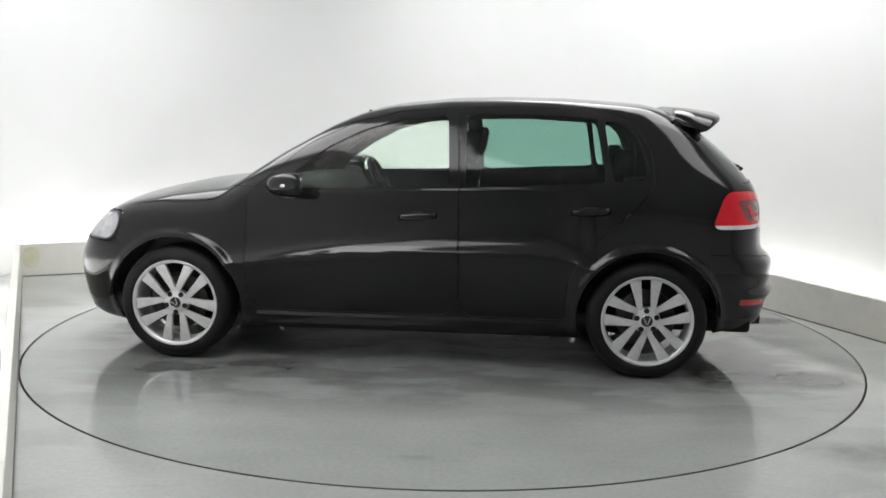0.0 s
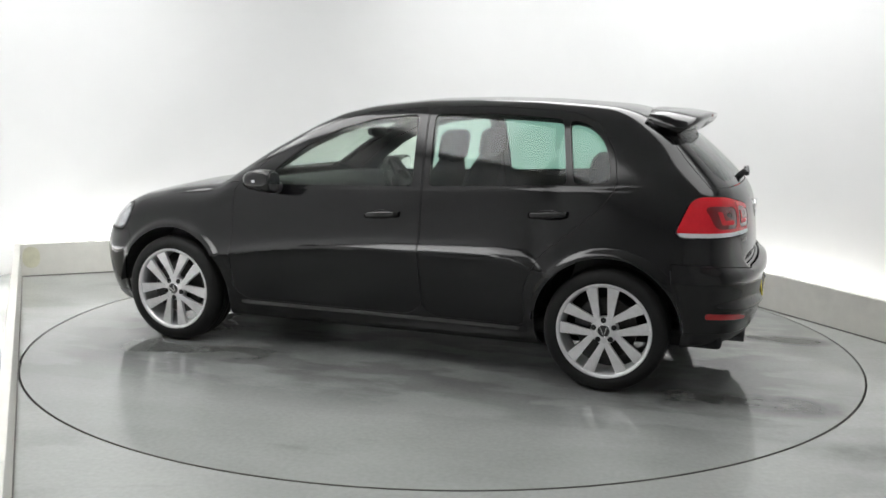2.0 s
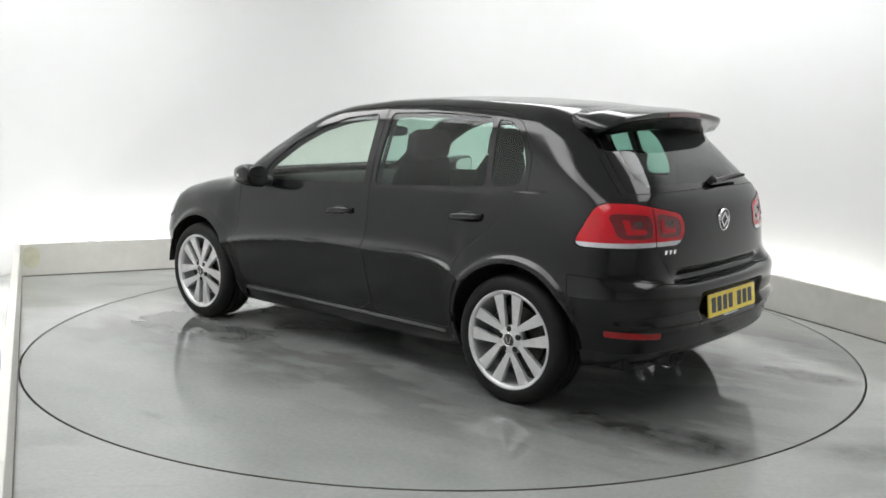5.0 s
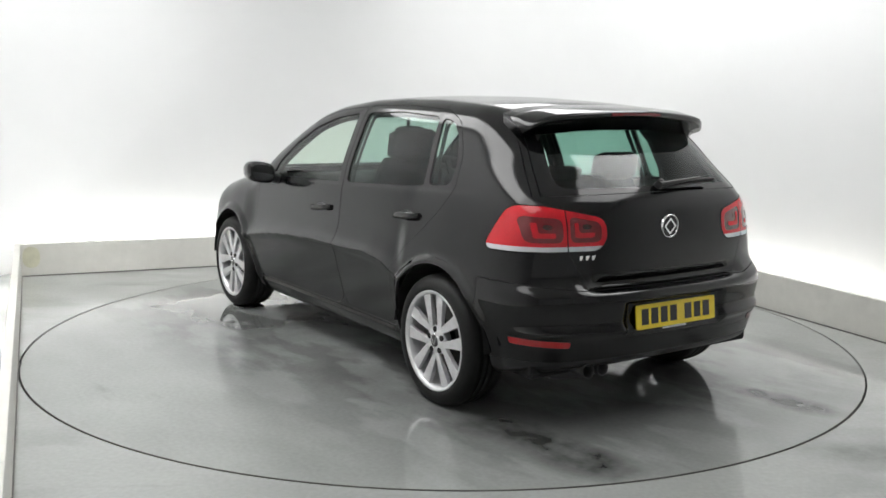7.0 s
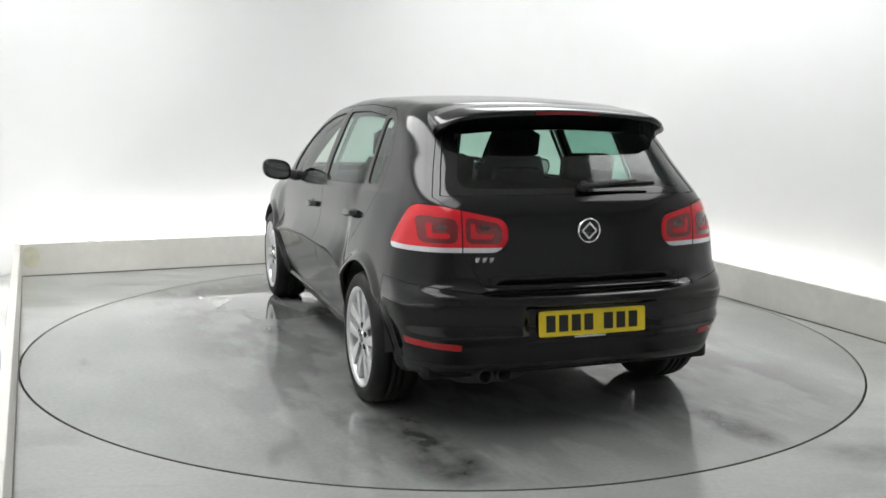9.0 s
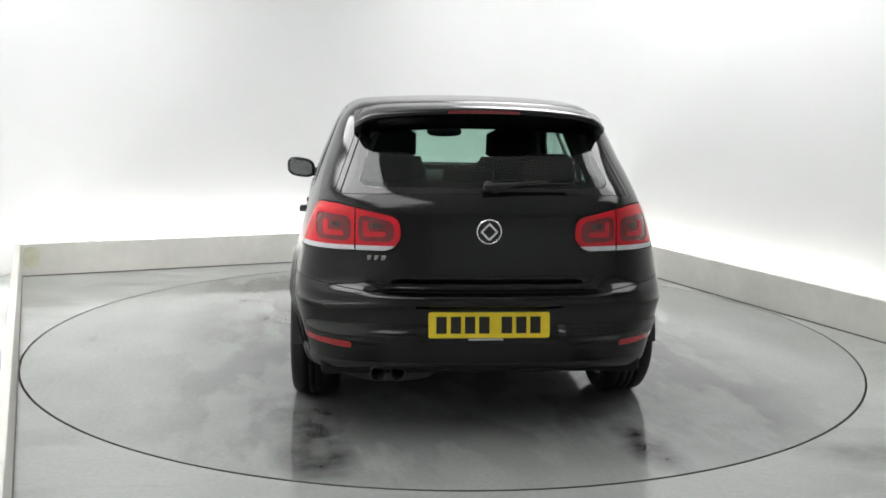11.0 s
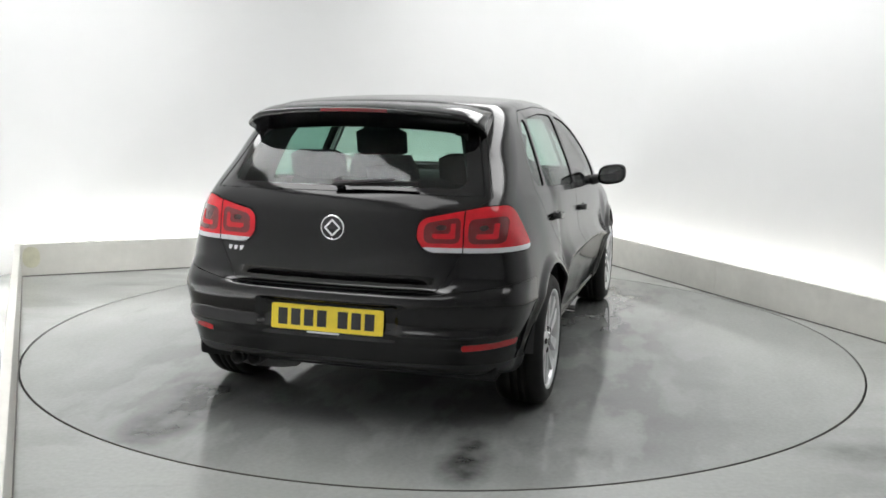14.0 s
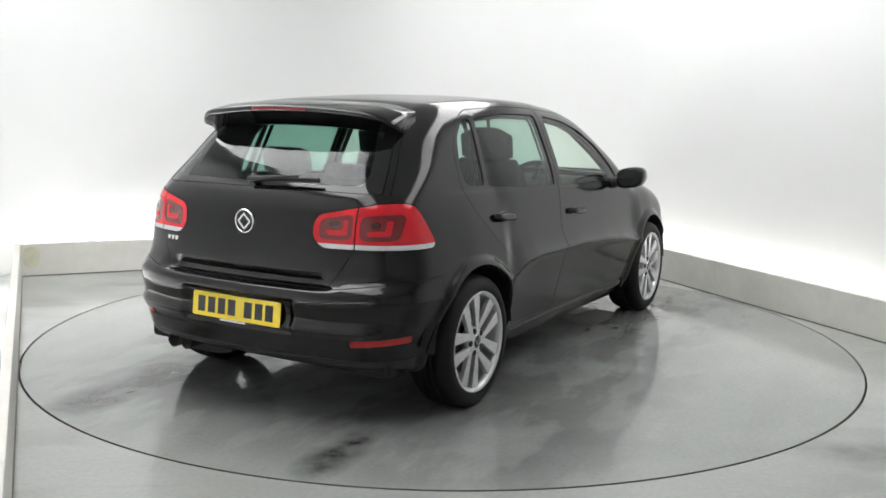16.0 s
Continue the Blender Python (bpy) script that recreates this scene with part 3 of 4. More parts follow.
def build_car():
    car = new("hatchback_car", None)
    tagged(car, "glossy black five-door hatchback car with tinted rear glass on the turntable", "car")
    sh = skin_mesh()
    # wheel arches
    for ax in (AXLE, -AXLE):
        _, sh = sh.split(lambda p, ax=ax: np.maximum(np.hypot(p[:, 0] - ax, p[:, 2] - WHEEL_Z) - ARCH_R, 0.5 - p[:, 1]))
    # floor pan
    pan, sh = sh.split(lambda p: np.maximum(p[:, 2] - LOW(p[:, 0]) - 0.02, np.abs(p[:, 1]) - 0.72))
    pan.both().make("floor_pan", M_TRIM, car, "dark underside", 0)
    # side windows
    fw = round_poly([(0.70, 0.962), (0.62, 1.055), (0.45, 1.185), (0.25, 1.285), (0.05, 1.343), (-0.20, 1.372), (-0.225, 0.992)], 0.03)
    rw = round_poly([(-0.315, 0.995), (-0.30, 1.376), (-0.65, 1.385), (-1.00, 1.366), (-1.055, 1.032)], 0.03)
    qw = round_poly([(-1.09, 1.036), (-1.035, 1.362), (-1.13, 1.345), (-1.215, 1.27), (-1.27, 1.13), (-1.262, 1.05)], 0.035)
    for name, poly, m, lab in (("front_door_glass", fw, M_GLASS, "pale green clear side glass"), ("rear_door_glass", rw, M_PRIVACY, "dark tinted privacy glass"), ("quarter_glass", qw, M_PRIVACY, "dark tinted privacy glass")):
        g, sh = sh.panel(when(SIDE, poly_fn(poly)), 0.001)
        for s in (g, g.mirrored()):
            s.shifted(-0.006).make(name, m, car, lab, 0)
    # windscreen and rear window
    ws = meet(lambda p: p[:, 0] - (1.0 - 0.16 * p[:, 1] ** 2), lambda p: 0.25 - 0.10 * p[:, 1] ** 2 - p[:, 0], lambda p: np.abs(p[:, 1]) - (0.50 + 0.19 * (p[:, 0] - 0.2)), lambda p: 0.9 - p[:, 2])
    g, sh = sh.panel(ws, 0.002)
    g.both().shifted(-0.003).make("windscreen", M_GLASS, car, "clear pale green windscreen", 0)
    rwin = meet(lambda p: 1.045 - 0.02 * p[:, 1] ** 2 - p[:, 2], lambda p: p[:, 2] - 1.365, lambda p: np.abs(p[:, 1]) - (0.635 - 0.36 * (p[:, 2] - 1.04)), lambda p: p[:, 0] + 1.3)
    g, sh = sh.panel(rwin, 0.002)
    clear, frit = g.split(lambda p: smax(np.abs(p[:, 1]) - (0.575 - 0.36 * (p[:, 2] - 1.04)), 1.07 - p[:, 2], 0.06))
    ob = clear.both().shifted(-0.003).make("rear_window", M_PRIVACY, car, "dark tinted rear window", 0)
    frit.both().shifted(-0.003).make("glass_border", M_FRIT, ob, "black enamel border of the glass", 0)
    # tail lamps: an outer piece on the wing and an inner one on the tailgate
    lamp = meet_soft(0.05, lambda p: 0.802 - p[:, 2], lambda p: p[:, 2] - np.minimum(0.945 + 0.20 * (np.abs(p[:, 1]) - 0.38), 0.985 + 0.02 * np.abs(p[:, 1])),
                lambda p: (0.375 + 0.5 * np.maximum(0.86 - p[:, 2], 0)) - np.abs(p[:, 1]), lambda p: (p[:, 0] + 1.60 + 0.40 * (p[:, 2] - 0.81)) * 0.9)
    lp, sh = sh.panel(lamp, 0.0025)
    inner, outer = lp.split(lambda p: p[:, 1] - 0.567)
    _, outer = outer.split(lambda p: p[:, 1] - 0.572)
    for nm, piece, inset in (("outer_tail_lamp", outer, (0.588, 0.735)), ("inner_tail_lamp", inner, (0.405, 0.556))):
        strip, lens = piece.split(lambda p: p[:, 2] - 0.825)
        a, b = inset
        far = a > 0.5
        eye = poly_fn(round_poly([(a, 0.842), (b, 0.842), (b, 0.955), (a, 0.945 if far else 0.925)], 0.03), (1, 2))
        dark, lens = lens.split(lambda p: np.maximum(eye(p), p[:, 0] + 1.66))
        # the glowing hook inside the smoked lens, and its bright core
        c, d = (a + 0.03, b - 0.03) if far else (a + 0.035, b - 0.02)
        hook = poly_fn([(c, 0.862), (d, 0.862), (d, 0.927), (d - 0.02, 0.927), (d - 0.02, 0.884), (c, 0.884)], (1, 2))
        bar, dark = dark.split(hook)
        core = poly_fn(round_poly([(c + 0.012, 0.898), (d - 0.038, 0.898), (d - 0.038, 0.922), (c + 0.012, 0.918)], 0.008), (1, 2))
        heart, dark = dark.split(core)
        for k in (0, 1):
            f = (lambda s: s.mirrored()) if k else (lambda s: s)
            ob = f(lens.shifted(0.003)).make(nm, M_RED, car, "bright red tail lamp lens", 0.02)
            f(dark.shifted(0.001)).make("dark_lens", M_DARKRED, ob, "smoked red inner lens", 0.004)
            f(bar.shifted(0.003)).make("lamp_bar", M_RED, ob, "", 0.004)
            f(heart.shifted(-0.001)).make("bulb_cover", M_SMOKED, ob, "dark smoked bulb cover", 0.002)
            f(strip.shifted(0.003)).make("clear_strip", M_CLEAR, ob, "clear white strip along the lamp's foot", 0.02)
    # head lamps
    hl = meet_soft(0.07, lambda p: 1.60 + 0.30 * (0.80 - p[:, 2]) - p[:, 0], lambda p: 0.40 - np.abs(p[:, 1]), lambda p: p[:, 2] - (0.815 - 0.10 * (p[:, 0] - 1.6)), lambda p: 0.655 - 0.05 * (p[:, 1] - 0.5) - p[:, 2])
    hd, sh = sh.panel(hl, 0.003)
    glim, hd_rim = hd.split(lambda p: hl(p) + 0.014)
    bowl, glim = glim.split(lambda p: np.hypot(p[:, 1] - 0.60, p[:, 2] - 0.735) - 0.048)
    for k in (0, 1):
        f = (lambda s: s.mirrored()) if k else (lambda s: s)
        ob = f(hd_rim).make("head_lamp", M_TRIM, car, "head lamp in a dark rim", 0.02)
        f(glim.shifted(0.002)).make("lens", M_HEAD, ob, "clear head lamp lens", 0.004)
        f(bowl.shifted(-0.012)).make("projector", M_CLEAR, ob, "round bright projector lens", 0.012)
    # rear reflectors
    rf = meet(lambda p: np.abs(p[:, 2] - 0.413 - 0.08 * (p[:, 1] - 0.7)) - 0.016, lambda p: 0.585 - np.abs(p[:, 1]), lambda p: p[:, 0] + 1.77)
    g, sh = sh.panel(rf, 0.001)
    for s in (g, g.mirrored()):
        s.shifted(0.002).make("reflector", M_REFL, car, "red bumper reflector", 0.01)
    # grille and lower intake
    for nm, z0, z1, yw in (("grille", 0.665, 0.735, 0.38), ("lower_intake", 0.24, 0.44, 0.62)):
        g, sh = sh.panel(meet(lambda p: z0 - p[:, 2], lambda p: p[:, 2] - z1, lambda p: np.abs(p[:, 1]) - yw, lambda p: 1.6 - p[:, 0]), 0.002)
        g.both().shifted(-0.02).make(nm, M_TRIM, car, "black honeycomb mesh", 0)
    # bonnet, tailgate, doors, bumpers
    bonnet = meet(lambda p: 1.04 - 0.16 * p[:, 1] ** 2 - p[:, 0], lambda p: p[:, 0] - 1.88 + 0.25 * p[:, 1] ** 2, lambda p: np.abs(p[:, 1]) - (0.69 - 0.10 * (p[:, 0] - 1.0)), lambda p: 0.7 - p[:, 2])
    g, sh = sh.panel(bonnet)
    g.both().make("bonnet", M_PAINT, car)
    tg = meet(lambda p: p[:, 0] + 1.46, lambda p: 0.642 - p[:, 2], lambda p: np.abs(p[:, 1]) - np.interp(p[:, 2], [0.64, 0.70, 0.80, 0.98, 1.03, 1.30, 1.42], [0.47, 0.51, 0.567, 0.60, 0.665, 0.565, 0.53]))
    g, sh = sh.panel(tg)
    g.both().make("tailgate", M_PAINT, car)
    fd = round_poly([(0.885, 0.34), (0.885, 0.93), (0.80, 1.0), (0.56, 1.205), (0.30, 1.325), (0.06, 1.385), (-0.255, 1.41), (-0.275, 0.98), (-0.285, 0.34), (-0.20, 0.288), (0.80, 0.288)], 0.04)
    rd = round_poly([(-0.292, 0.34), (-0.282, 0.98), (-0.262, 1.411), (-0.65, 1.42), (-1.05, 1.40), (-1.19, 1.345), (-1.285, 1.20), (-1.31, 1.03), (-1.24, 0.93), (-1.10, 0.80), (-0.95, 0.68), (-0.86, 0.50), (-0.86, 0.288), (-0.34, 0.288)], 0.04)
    for nm, poly in (("front_door", fd), ("rear_door", rd)):
        g, sh = sh.panel(when(SIDE, poly_fn(poly)))
        for k in (0, 1):
            ob = (g.mirrored() if k else g).make(nm, M_PAINT, car)
            cd = g.mirrored() if k else g
            cd.shifted(-0.05).make("door_card", M_PLASTIC, ob, "black inner door panel", 0)
    fb = meet(lambda p: 1.555 + 0.35 * (p[:, 2] - 0.45) - p[:, 0], lambda p: p[:, 2] - 0.80)
    g, sh = sh.panel(fb)
    lip, g = g.split(lambda p: p[:, 2] - 0.25)
    ob = g.both().make("front_bumper", M_PAINT, car)
    lip.both().make("bumper_lip", M_TRIM, ob, "dull black bumper lip")
    rb = meet(lambda p: p[:, 0] + 1.615 - 0.12 * (p[:, 2] - 0.5), lambda p: p[:, 2] - (0.634 + 0.12 * np.maximum(np.abs(p[:, 1]) - 0.5, 0)))
    g, sh = sh.panel(rb)
    lip, g = g.split(lambda p: p[:, 2] - 0.325)
    ob = g.both().make("rear_bumper", M_PAINT, car)
    lip.both().make("diffuser", M_TRIM, ob, "dull black lower valance")
    sill, sh = sh.split(lambda p: np.maximum(p[:, 2] - 0.284, np.abs(p[:, 0]) - 1.1))
    for s in (sill, sill.mirrored()):
        s.make("side_sill", M_PAINT, car)
    wing, sh = sh.panel(meet(lambda p: 0.8 - p[:, 0], lambda p: p[:, 2] - 0.965, lambda p: 0.5 - p[:, 1]))
    for s in (wing, wing.mirrored()):
        s.make("front_wing", M_PAINT, car)
    cowl, sh = sh.split(meet(lambda p: 0.86 - p[:, 0], lambda p: np.abs(p[:, 1]) - 0.62))
    cowl.both().make("cowl", M_TRIM, car, "matt black cowl below the windscreen", 0)
    sh.both().make("body_shell", M_PAINT, car)
    lining, _ = sh.split(meet(lambda p: 0.93 - p[:, 2], lambda p: p[:, 0] - 0.9, lambda p: -1.8 - p[:, 0]))
    lining.both().shifted(-0.04).make("headliner", M_PLASTIC, car, "dark roof and pillar lining", 0)
    return car


build_floor()
TABLE = build_turntable()
build_room()
build_kerbs()
CAR = build_car()


def wheel(car, x, side, turn):
    """A ten-spoke alloy wheel with its tyre; its local z points out of the car."""
    rim_bm = bmesh.new()
    lathe(rim_bm, [(0.236, 0.0), (0.241, 0.004), (0.243, -0.004), (0.236, -0.012), (0.231, -0.03), (0.226, -0.12), (0.231, -0.19), (0.240, -0.20), (0.228, -0.202), (0.216, -0.12), (0.219, -0.03),
                   (0.223, -0.008), (0.229, 0.0)], 72, closed=True)
    rim = part("wheel", rim_bm, M_ALLOY, car, "silver ten-spoke alloy wheel", smooth=True)
    rim.matrix_local = pose(x, side * 0.862, WHEEL_Z, -90 * side, 0, 0) @ pose(0, 0, 0, 0, 0, turn)
    bm = bmesh.new()
    lathe(bm, [(0.236, -0.006), (0.246, 0.004), (0.262, 0.008), (0.285, 0.004), (0.302, -0.008), (0.311, -0.024), (0.3155, -0.045), (0.317, -0.07), (0.310, -0.071), (0.310, -0.079), (0.317, -0.08),
               (0.3175, -0.10), (0.310, -0.101), (0.310, -0.109), (0.3175, -0.11), (0.317, -0.135), (0.310, -0.136), (0.310, -0.144), (0.317, -0.145), (0.313, -0.185), (0.300, -0.215), (0.262, -0.222), (0.236, -0.20)], 96)
    part("tyre", bm, M_RUBBER, rim, "black low-profile tyre", smooth=True)
    shape = [(0.019, 0.052), (0.0225, 0.13), (0.0245, 0.2235), (0.084, 0.2085), (0.063, 0.13), (0.048, 0.058)]
    for k in range(5):
        for flip in (1, -1):
            b2 = bmesh.new()
            pts = [(px * flip, py) for px, py in shape]
            if flip < 0:
                pts = pts[::-1]
            lo = [b2.verts.new((px, py, -0.034 if py < 0.2 else -0.028)) for px, py in pts]
            hi = [b2.verts.new((px, py, -0.015 + 0.008 * ((py - 0.06) / 0.17))) for px, py in pts]
            b2.faces.new(hi)
            b2.faces.new(lo[::-1])
            for i in range(6):
                j = (i + 1) % 6
                b2.faces.new((lo[i], lo[j], hi[j], hi[i]))
            bmesh.ops.bevel(b2, geom=[e for e in b2.edges if all(v in hi for v in e.verts)], offset=0.0035, segments=2, profile=0.5, affect="EDGES")
            b2.transform(pose(0, 0, 0, 0, 0, 72 * k))
            part("spoke", b2, M_ALLOY, rim)
        # the bolt hole's shade, put in as a dark disc proud of the hub
        b2 = bmesh.new()
        lathe(b2, [(0.0005, -0.0105), (0.012, -0.0105), (0.0145, -0.0125), (0.0145, -0.03)], 14, pose(0, 0, 0, 0, 0, 72 * k) @ pose(0, 0.054, 0))
        part("wheel_bolt", b2, M_GAP, rim, "wheel bolt as a raised dark disc, for its hole's shade")
    bm = bmesh.new()
    lathe(bm, [(0.0005, -0.010), (0.034, -0.0115), (0.060, -0.0155), (0.068, -0.019), (0.071, -0.026), (0.071, -0.06), (0.0005, -0.06)], 40)
    part("hub", bm, M_ALLOY, rim, smooth=True)
    bm = bmesh.new()
    lathe(bm, [(0.0005, -0.006), (0.024, -0.007), (0.029, -0.009), (0.030, -0.014)], 32)
    part("centre_cap", bm, M_TRIM, rim, "black centre cap with chrome strokes", smooth=True)
    for cx, tilt in ((-0.010, 20), (0.010, -20)):
        bm = bmesh.new()
        box(bm, -0.0028, 0.0028, -0.020, 0.020, -0.0075, -0.0045, pose(cx, 0, 0, 0, 0, tilt), 0.0006)
        part("cap_stroke", bm, M_CHROME, rim)
    bm = bmesh.new()
    lathe(bm, [(0.029, -0.0085), (0.031, -0.006), (0.033, -0.0085), (0.033, -0.016)], 32)
    part("cap_ring", bm, M_CHROME, rim, smooth=True)
    bm = bmesh.new()
    lathe(bm, [(0.07, -0.085), (0.156, -0.085), (0.156, -0.107), (0.07, -0.107)], 48, closed=True)
    part("brake_disc", bm, M_DISC, rim, smooth=False)
    bm = bmesh.new()
    arc = [(0.09, -35), (0.165, -35), (0.17, 0), (0.165, 35), (0.09, 35)]
    pts = [(r * math.cos(radians(q + 155)), r * math.sin(radians(q + 155))) for r, q in arc]
    prism(bm, pts, -0.125, -0.062)
    bmesh.ops.bevel(bm, geom=bm.edges[:], offset=0.006, segments=2, profile=0.5, affect="EDGES")
    part("brake_caliper", bm, M_DARKALLOY, rim)
    return rim


def arch_liner(car, x, side):
    bm = bmesh.new()
    rings = []
    for y in (0.865, 0.845, 0.60, 0.50):
        ring = []
        for k in range(25):
            a = radians(3 + 174 * k / 24)
            r = (0.374 if y > 0.85 else 0.384) if y > 0.5 else 0.384
            ring.append((x + r * math.cos(a), side * y if y < 0.86 else side * 0.855, WHEEL_Z + r * math.sin(a)))
        rings.append(ring)
    rings = rings[1:]
    loft(bm, rings, caps=False, closed=False)
    inner = [bm.verts.new((x + 0.384 * math.cos(radians(3 + 174 * k / 24)), side * 0.498, WHEEL_Z + 0.384 * math.sin(radians(3 + 174 * k / 24)))) for k in range(25)]
    bm.faces.new(inner)
    part("arch_liner", bm, M_TRIM, car, "dull black wheel arch liner", smooth=False)


def tail_spoiler(car):
    bm = bmesh.new()
    rings = []
    n = 28
    for i in range(n + 1):
        y = -0.575 + 1.15 * i / n
        q = abs(y) / 0.575
        end = max(0.0, (q - 0.80) / 0.20)
        roof = float(TOP(np.array([-1.44]))[0]) - 0.075 * y * y - 0.05 * y ** 6
        tip_x = -1.705 + 0.055 * q * q + 0.05 * end ** 2
        tip_z = roof - 0.025 - 0.012 * q * q - 0.035 * end ** 2
        base_x = -1.42
        thick = 0.032 - 0.006 * end
        ring = [(base_x, roof + 0.004 - 0.02 * end), ((base_x + tip_x) / 2, (roof + 0.006 + tip_z) / 2 + 0.006 - 0.012 * end), (tip_x + 0.02, tip_z + 0.004), (tip_x, tip_z - 0.003), (tip_x - 0.002, tip_z - thick * 0.5),
                (tip_x + 0.012, tip_z - thick), (tip_x + 0.055, tip_z - thick - 0.012), (tip_x + 0.09, tip_z - 0.085 + 0.02 * end), (tip_x + 0.13, tip_z - 0.092 + 0.02 * end), (base_x, roof - 0.075)]
        rings.append([(a, y, b) for a, b in ring])
    loft(bm, rings)
    sp = part("tail_spoiler", bm, M_PAINT, car, "gloss black roof spoiler", smooth=True)
    bm = bmesh.new()
    rings = []
    for i in range(9):
        y = -0.16 + 0.04 * i
        q = abs(y) / 0.575
        roof = float(TOP(np.array([-1.44]))[0]) - 0.075 * y * y
        tx = -1.705 + 0.055 * q * q
        tz = roof - 0.025 - 0.012 * q * q
        rings.append([(tx - 0.004, y, tz - 0.006), (tx - 0.005, y, tz - 0.020), (tx + 0.01, y, tz - 0.020), (tx + 0.01, y, tz - 0.006)])
    loft(bm, rings)
    part("brake_light", bm, M_DARKRED, sp, "narrow dark red brake light")


def door_mirror(car, side):
    bm = bmesh.new()
    rings = []
    for x, k, dz in ((0.555, 0.90, 0.0), (0.565, 0.98, 0.0), (0.60, 1.0, 0.0), (0.65, 0.95, 0.0), (0.70, 0.78, -0.002), (0.725, 0.55, -0.004), (0.738, 0.2, -0.006)):
        ring = superell(0, 0, 0.092 * k, 0.066 * k, 28, 3.0)
        rings.append([(x - 0.04 * (a + 0.088 * k) / 0.17 * 0.6, side * (0.935 + a), 0.990 + dz + b + 0.012 * (a / 0.088)) for a, b in ring])
    loft(bm, rings)
    ob = part("door_mirror", bm, M_PAINT, car, "gloss black door mirror", smooth=True)
    bm = bmesh.new()
    ring = superell(0, 0, 0.074, 0.049, 28, 3.0)
    loft(bm, [[(x - 0.04 * (a + 0.088) / 0.17 * 0.6, side * (0.935 + a), 0.990 + b + 0.012 * (a / 0.088)) for a, b in ring] for x in (0.552, 0.556)])
    part("mirror_glass", bm, M_CHROME, ob, "silvered mirror glass")
    bm = bmesh.new()
    loft(bm, [[(0.665 - 0.5 * (k / 8 - 0.35) ** 2 * 0.25, side * (0.90 + 0.125 * k / 8), z + 0.012 * (k / 8)) for z in (0.976, 0.990)] + [(0.715 - 0.09 * (k / 8) ** 2 + 0.004, side * (0.90 + 0.125 * k / 8), z + 0.012 * (k / 8)) for z in (0.990, 0.976)] for k in range(9)])
    part("indicator", bm, M_CLEAR, ob, "pale clear indicator strip")
    bm = bmesh.new()
    rings = []
    for y, r in ((0.80, 1.25), (0.84, 1.0), (0.88, 0.9)):
        rings.append([(0.635 + a * r, side * y, 0.944 + b * r + 0.02 * (y - 0.8) / 0.08) for a, b in superell(0, 0, 0.058, 0.032, 16, 3)])
    loft(bm, rings)
    part("mirror_arm", bm, M_TRIM, ob, "matt black mirror foot", smooth=True)


def door_handle(car, x, z, side):
    w = float(half_width(np.array([x]), np.array([z]))[0])
    bm = bmesh.new()
    rings = []
    for k in range(13):
        u = -1 + k / 6
        hump = (1 - abs(u) ** 6)
        y = w + 0.004 + 0.024 * hump ** 0.7 if abs(u) < 1 else w - 0.004
        hh = 0.019 * (1 - 0.25 * abs(u))
        rings.append([(x + u * 0.105, side * (y + a), z + 0.02 * u * -1 * 0.4 + b) for a, b in superell(0, 0, 0.008, hh, 12, 3)])
    loft(bm, rings)
    ob = part("door_handle", bm, M_PAINT, car, "black pull door handle", smooth=True)
    bm = bmesh.new()
    loft(bm, [[(x + a, side * (w + d), z - 0.012 + b) for a, b in superell(0, 0, 0.068, 0.036, 20, 2.4)] for d in (-0.01, 0.0022)])
    part("handle_cup", bm, M_TRIM, ob, "dark recess behind the handle")


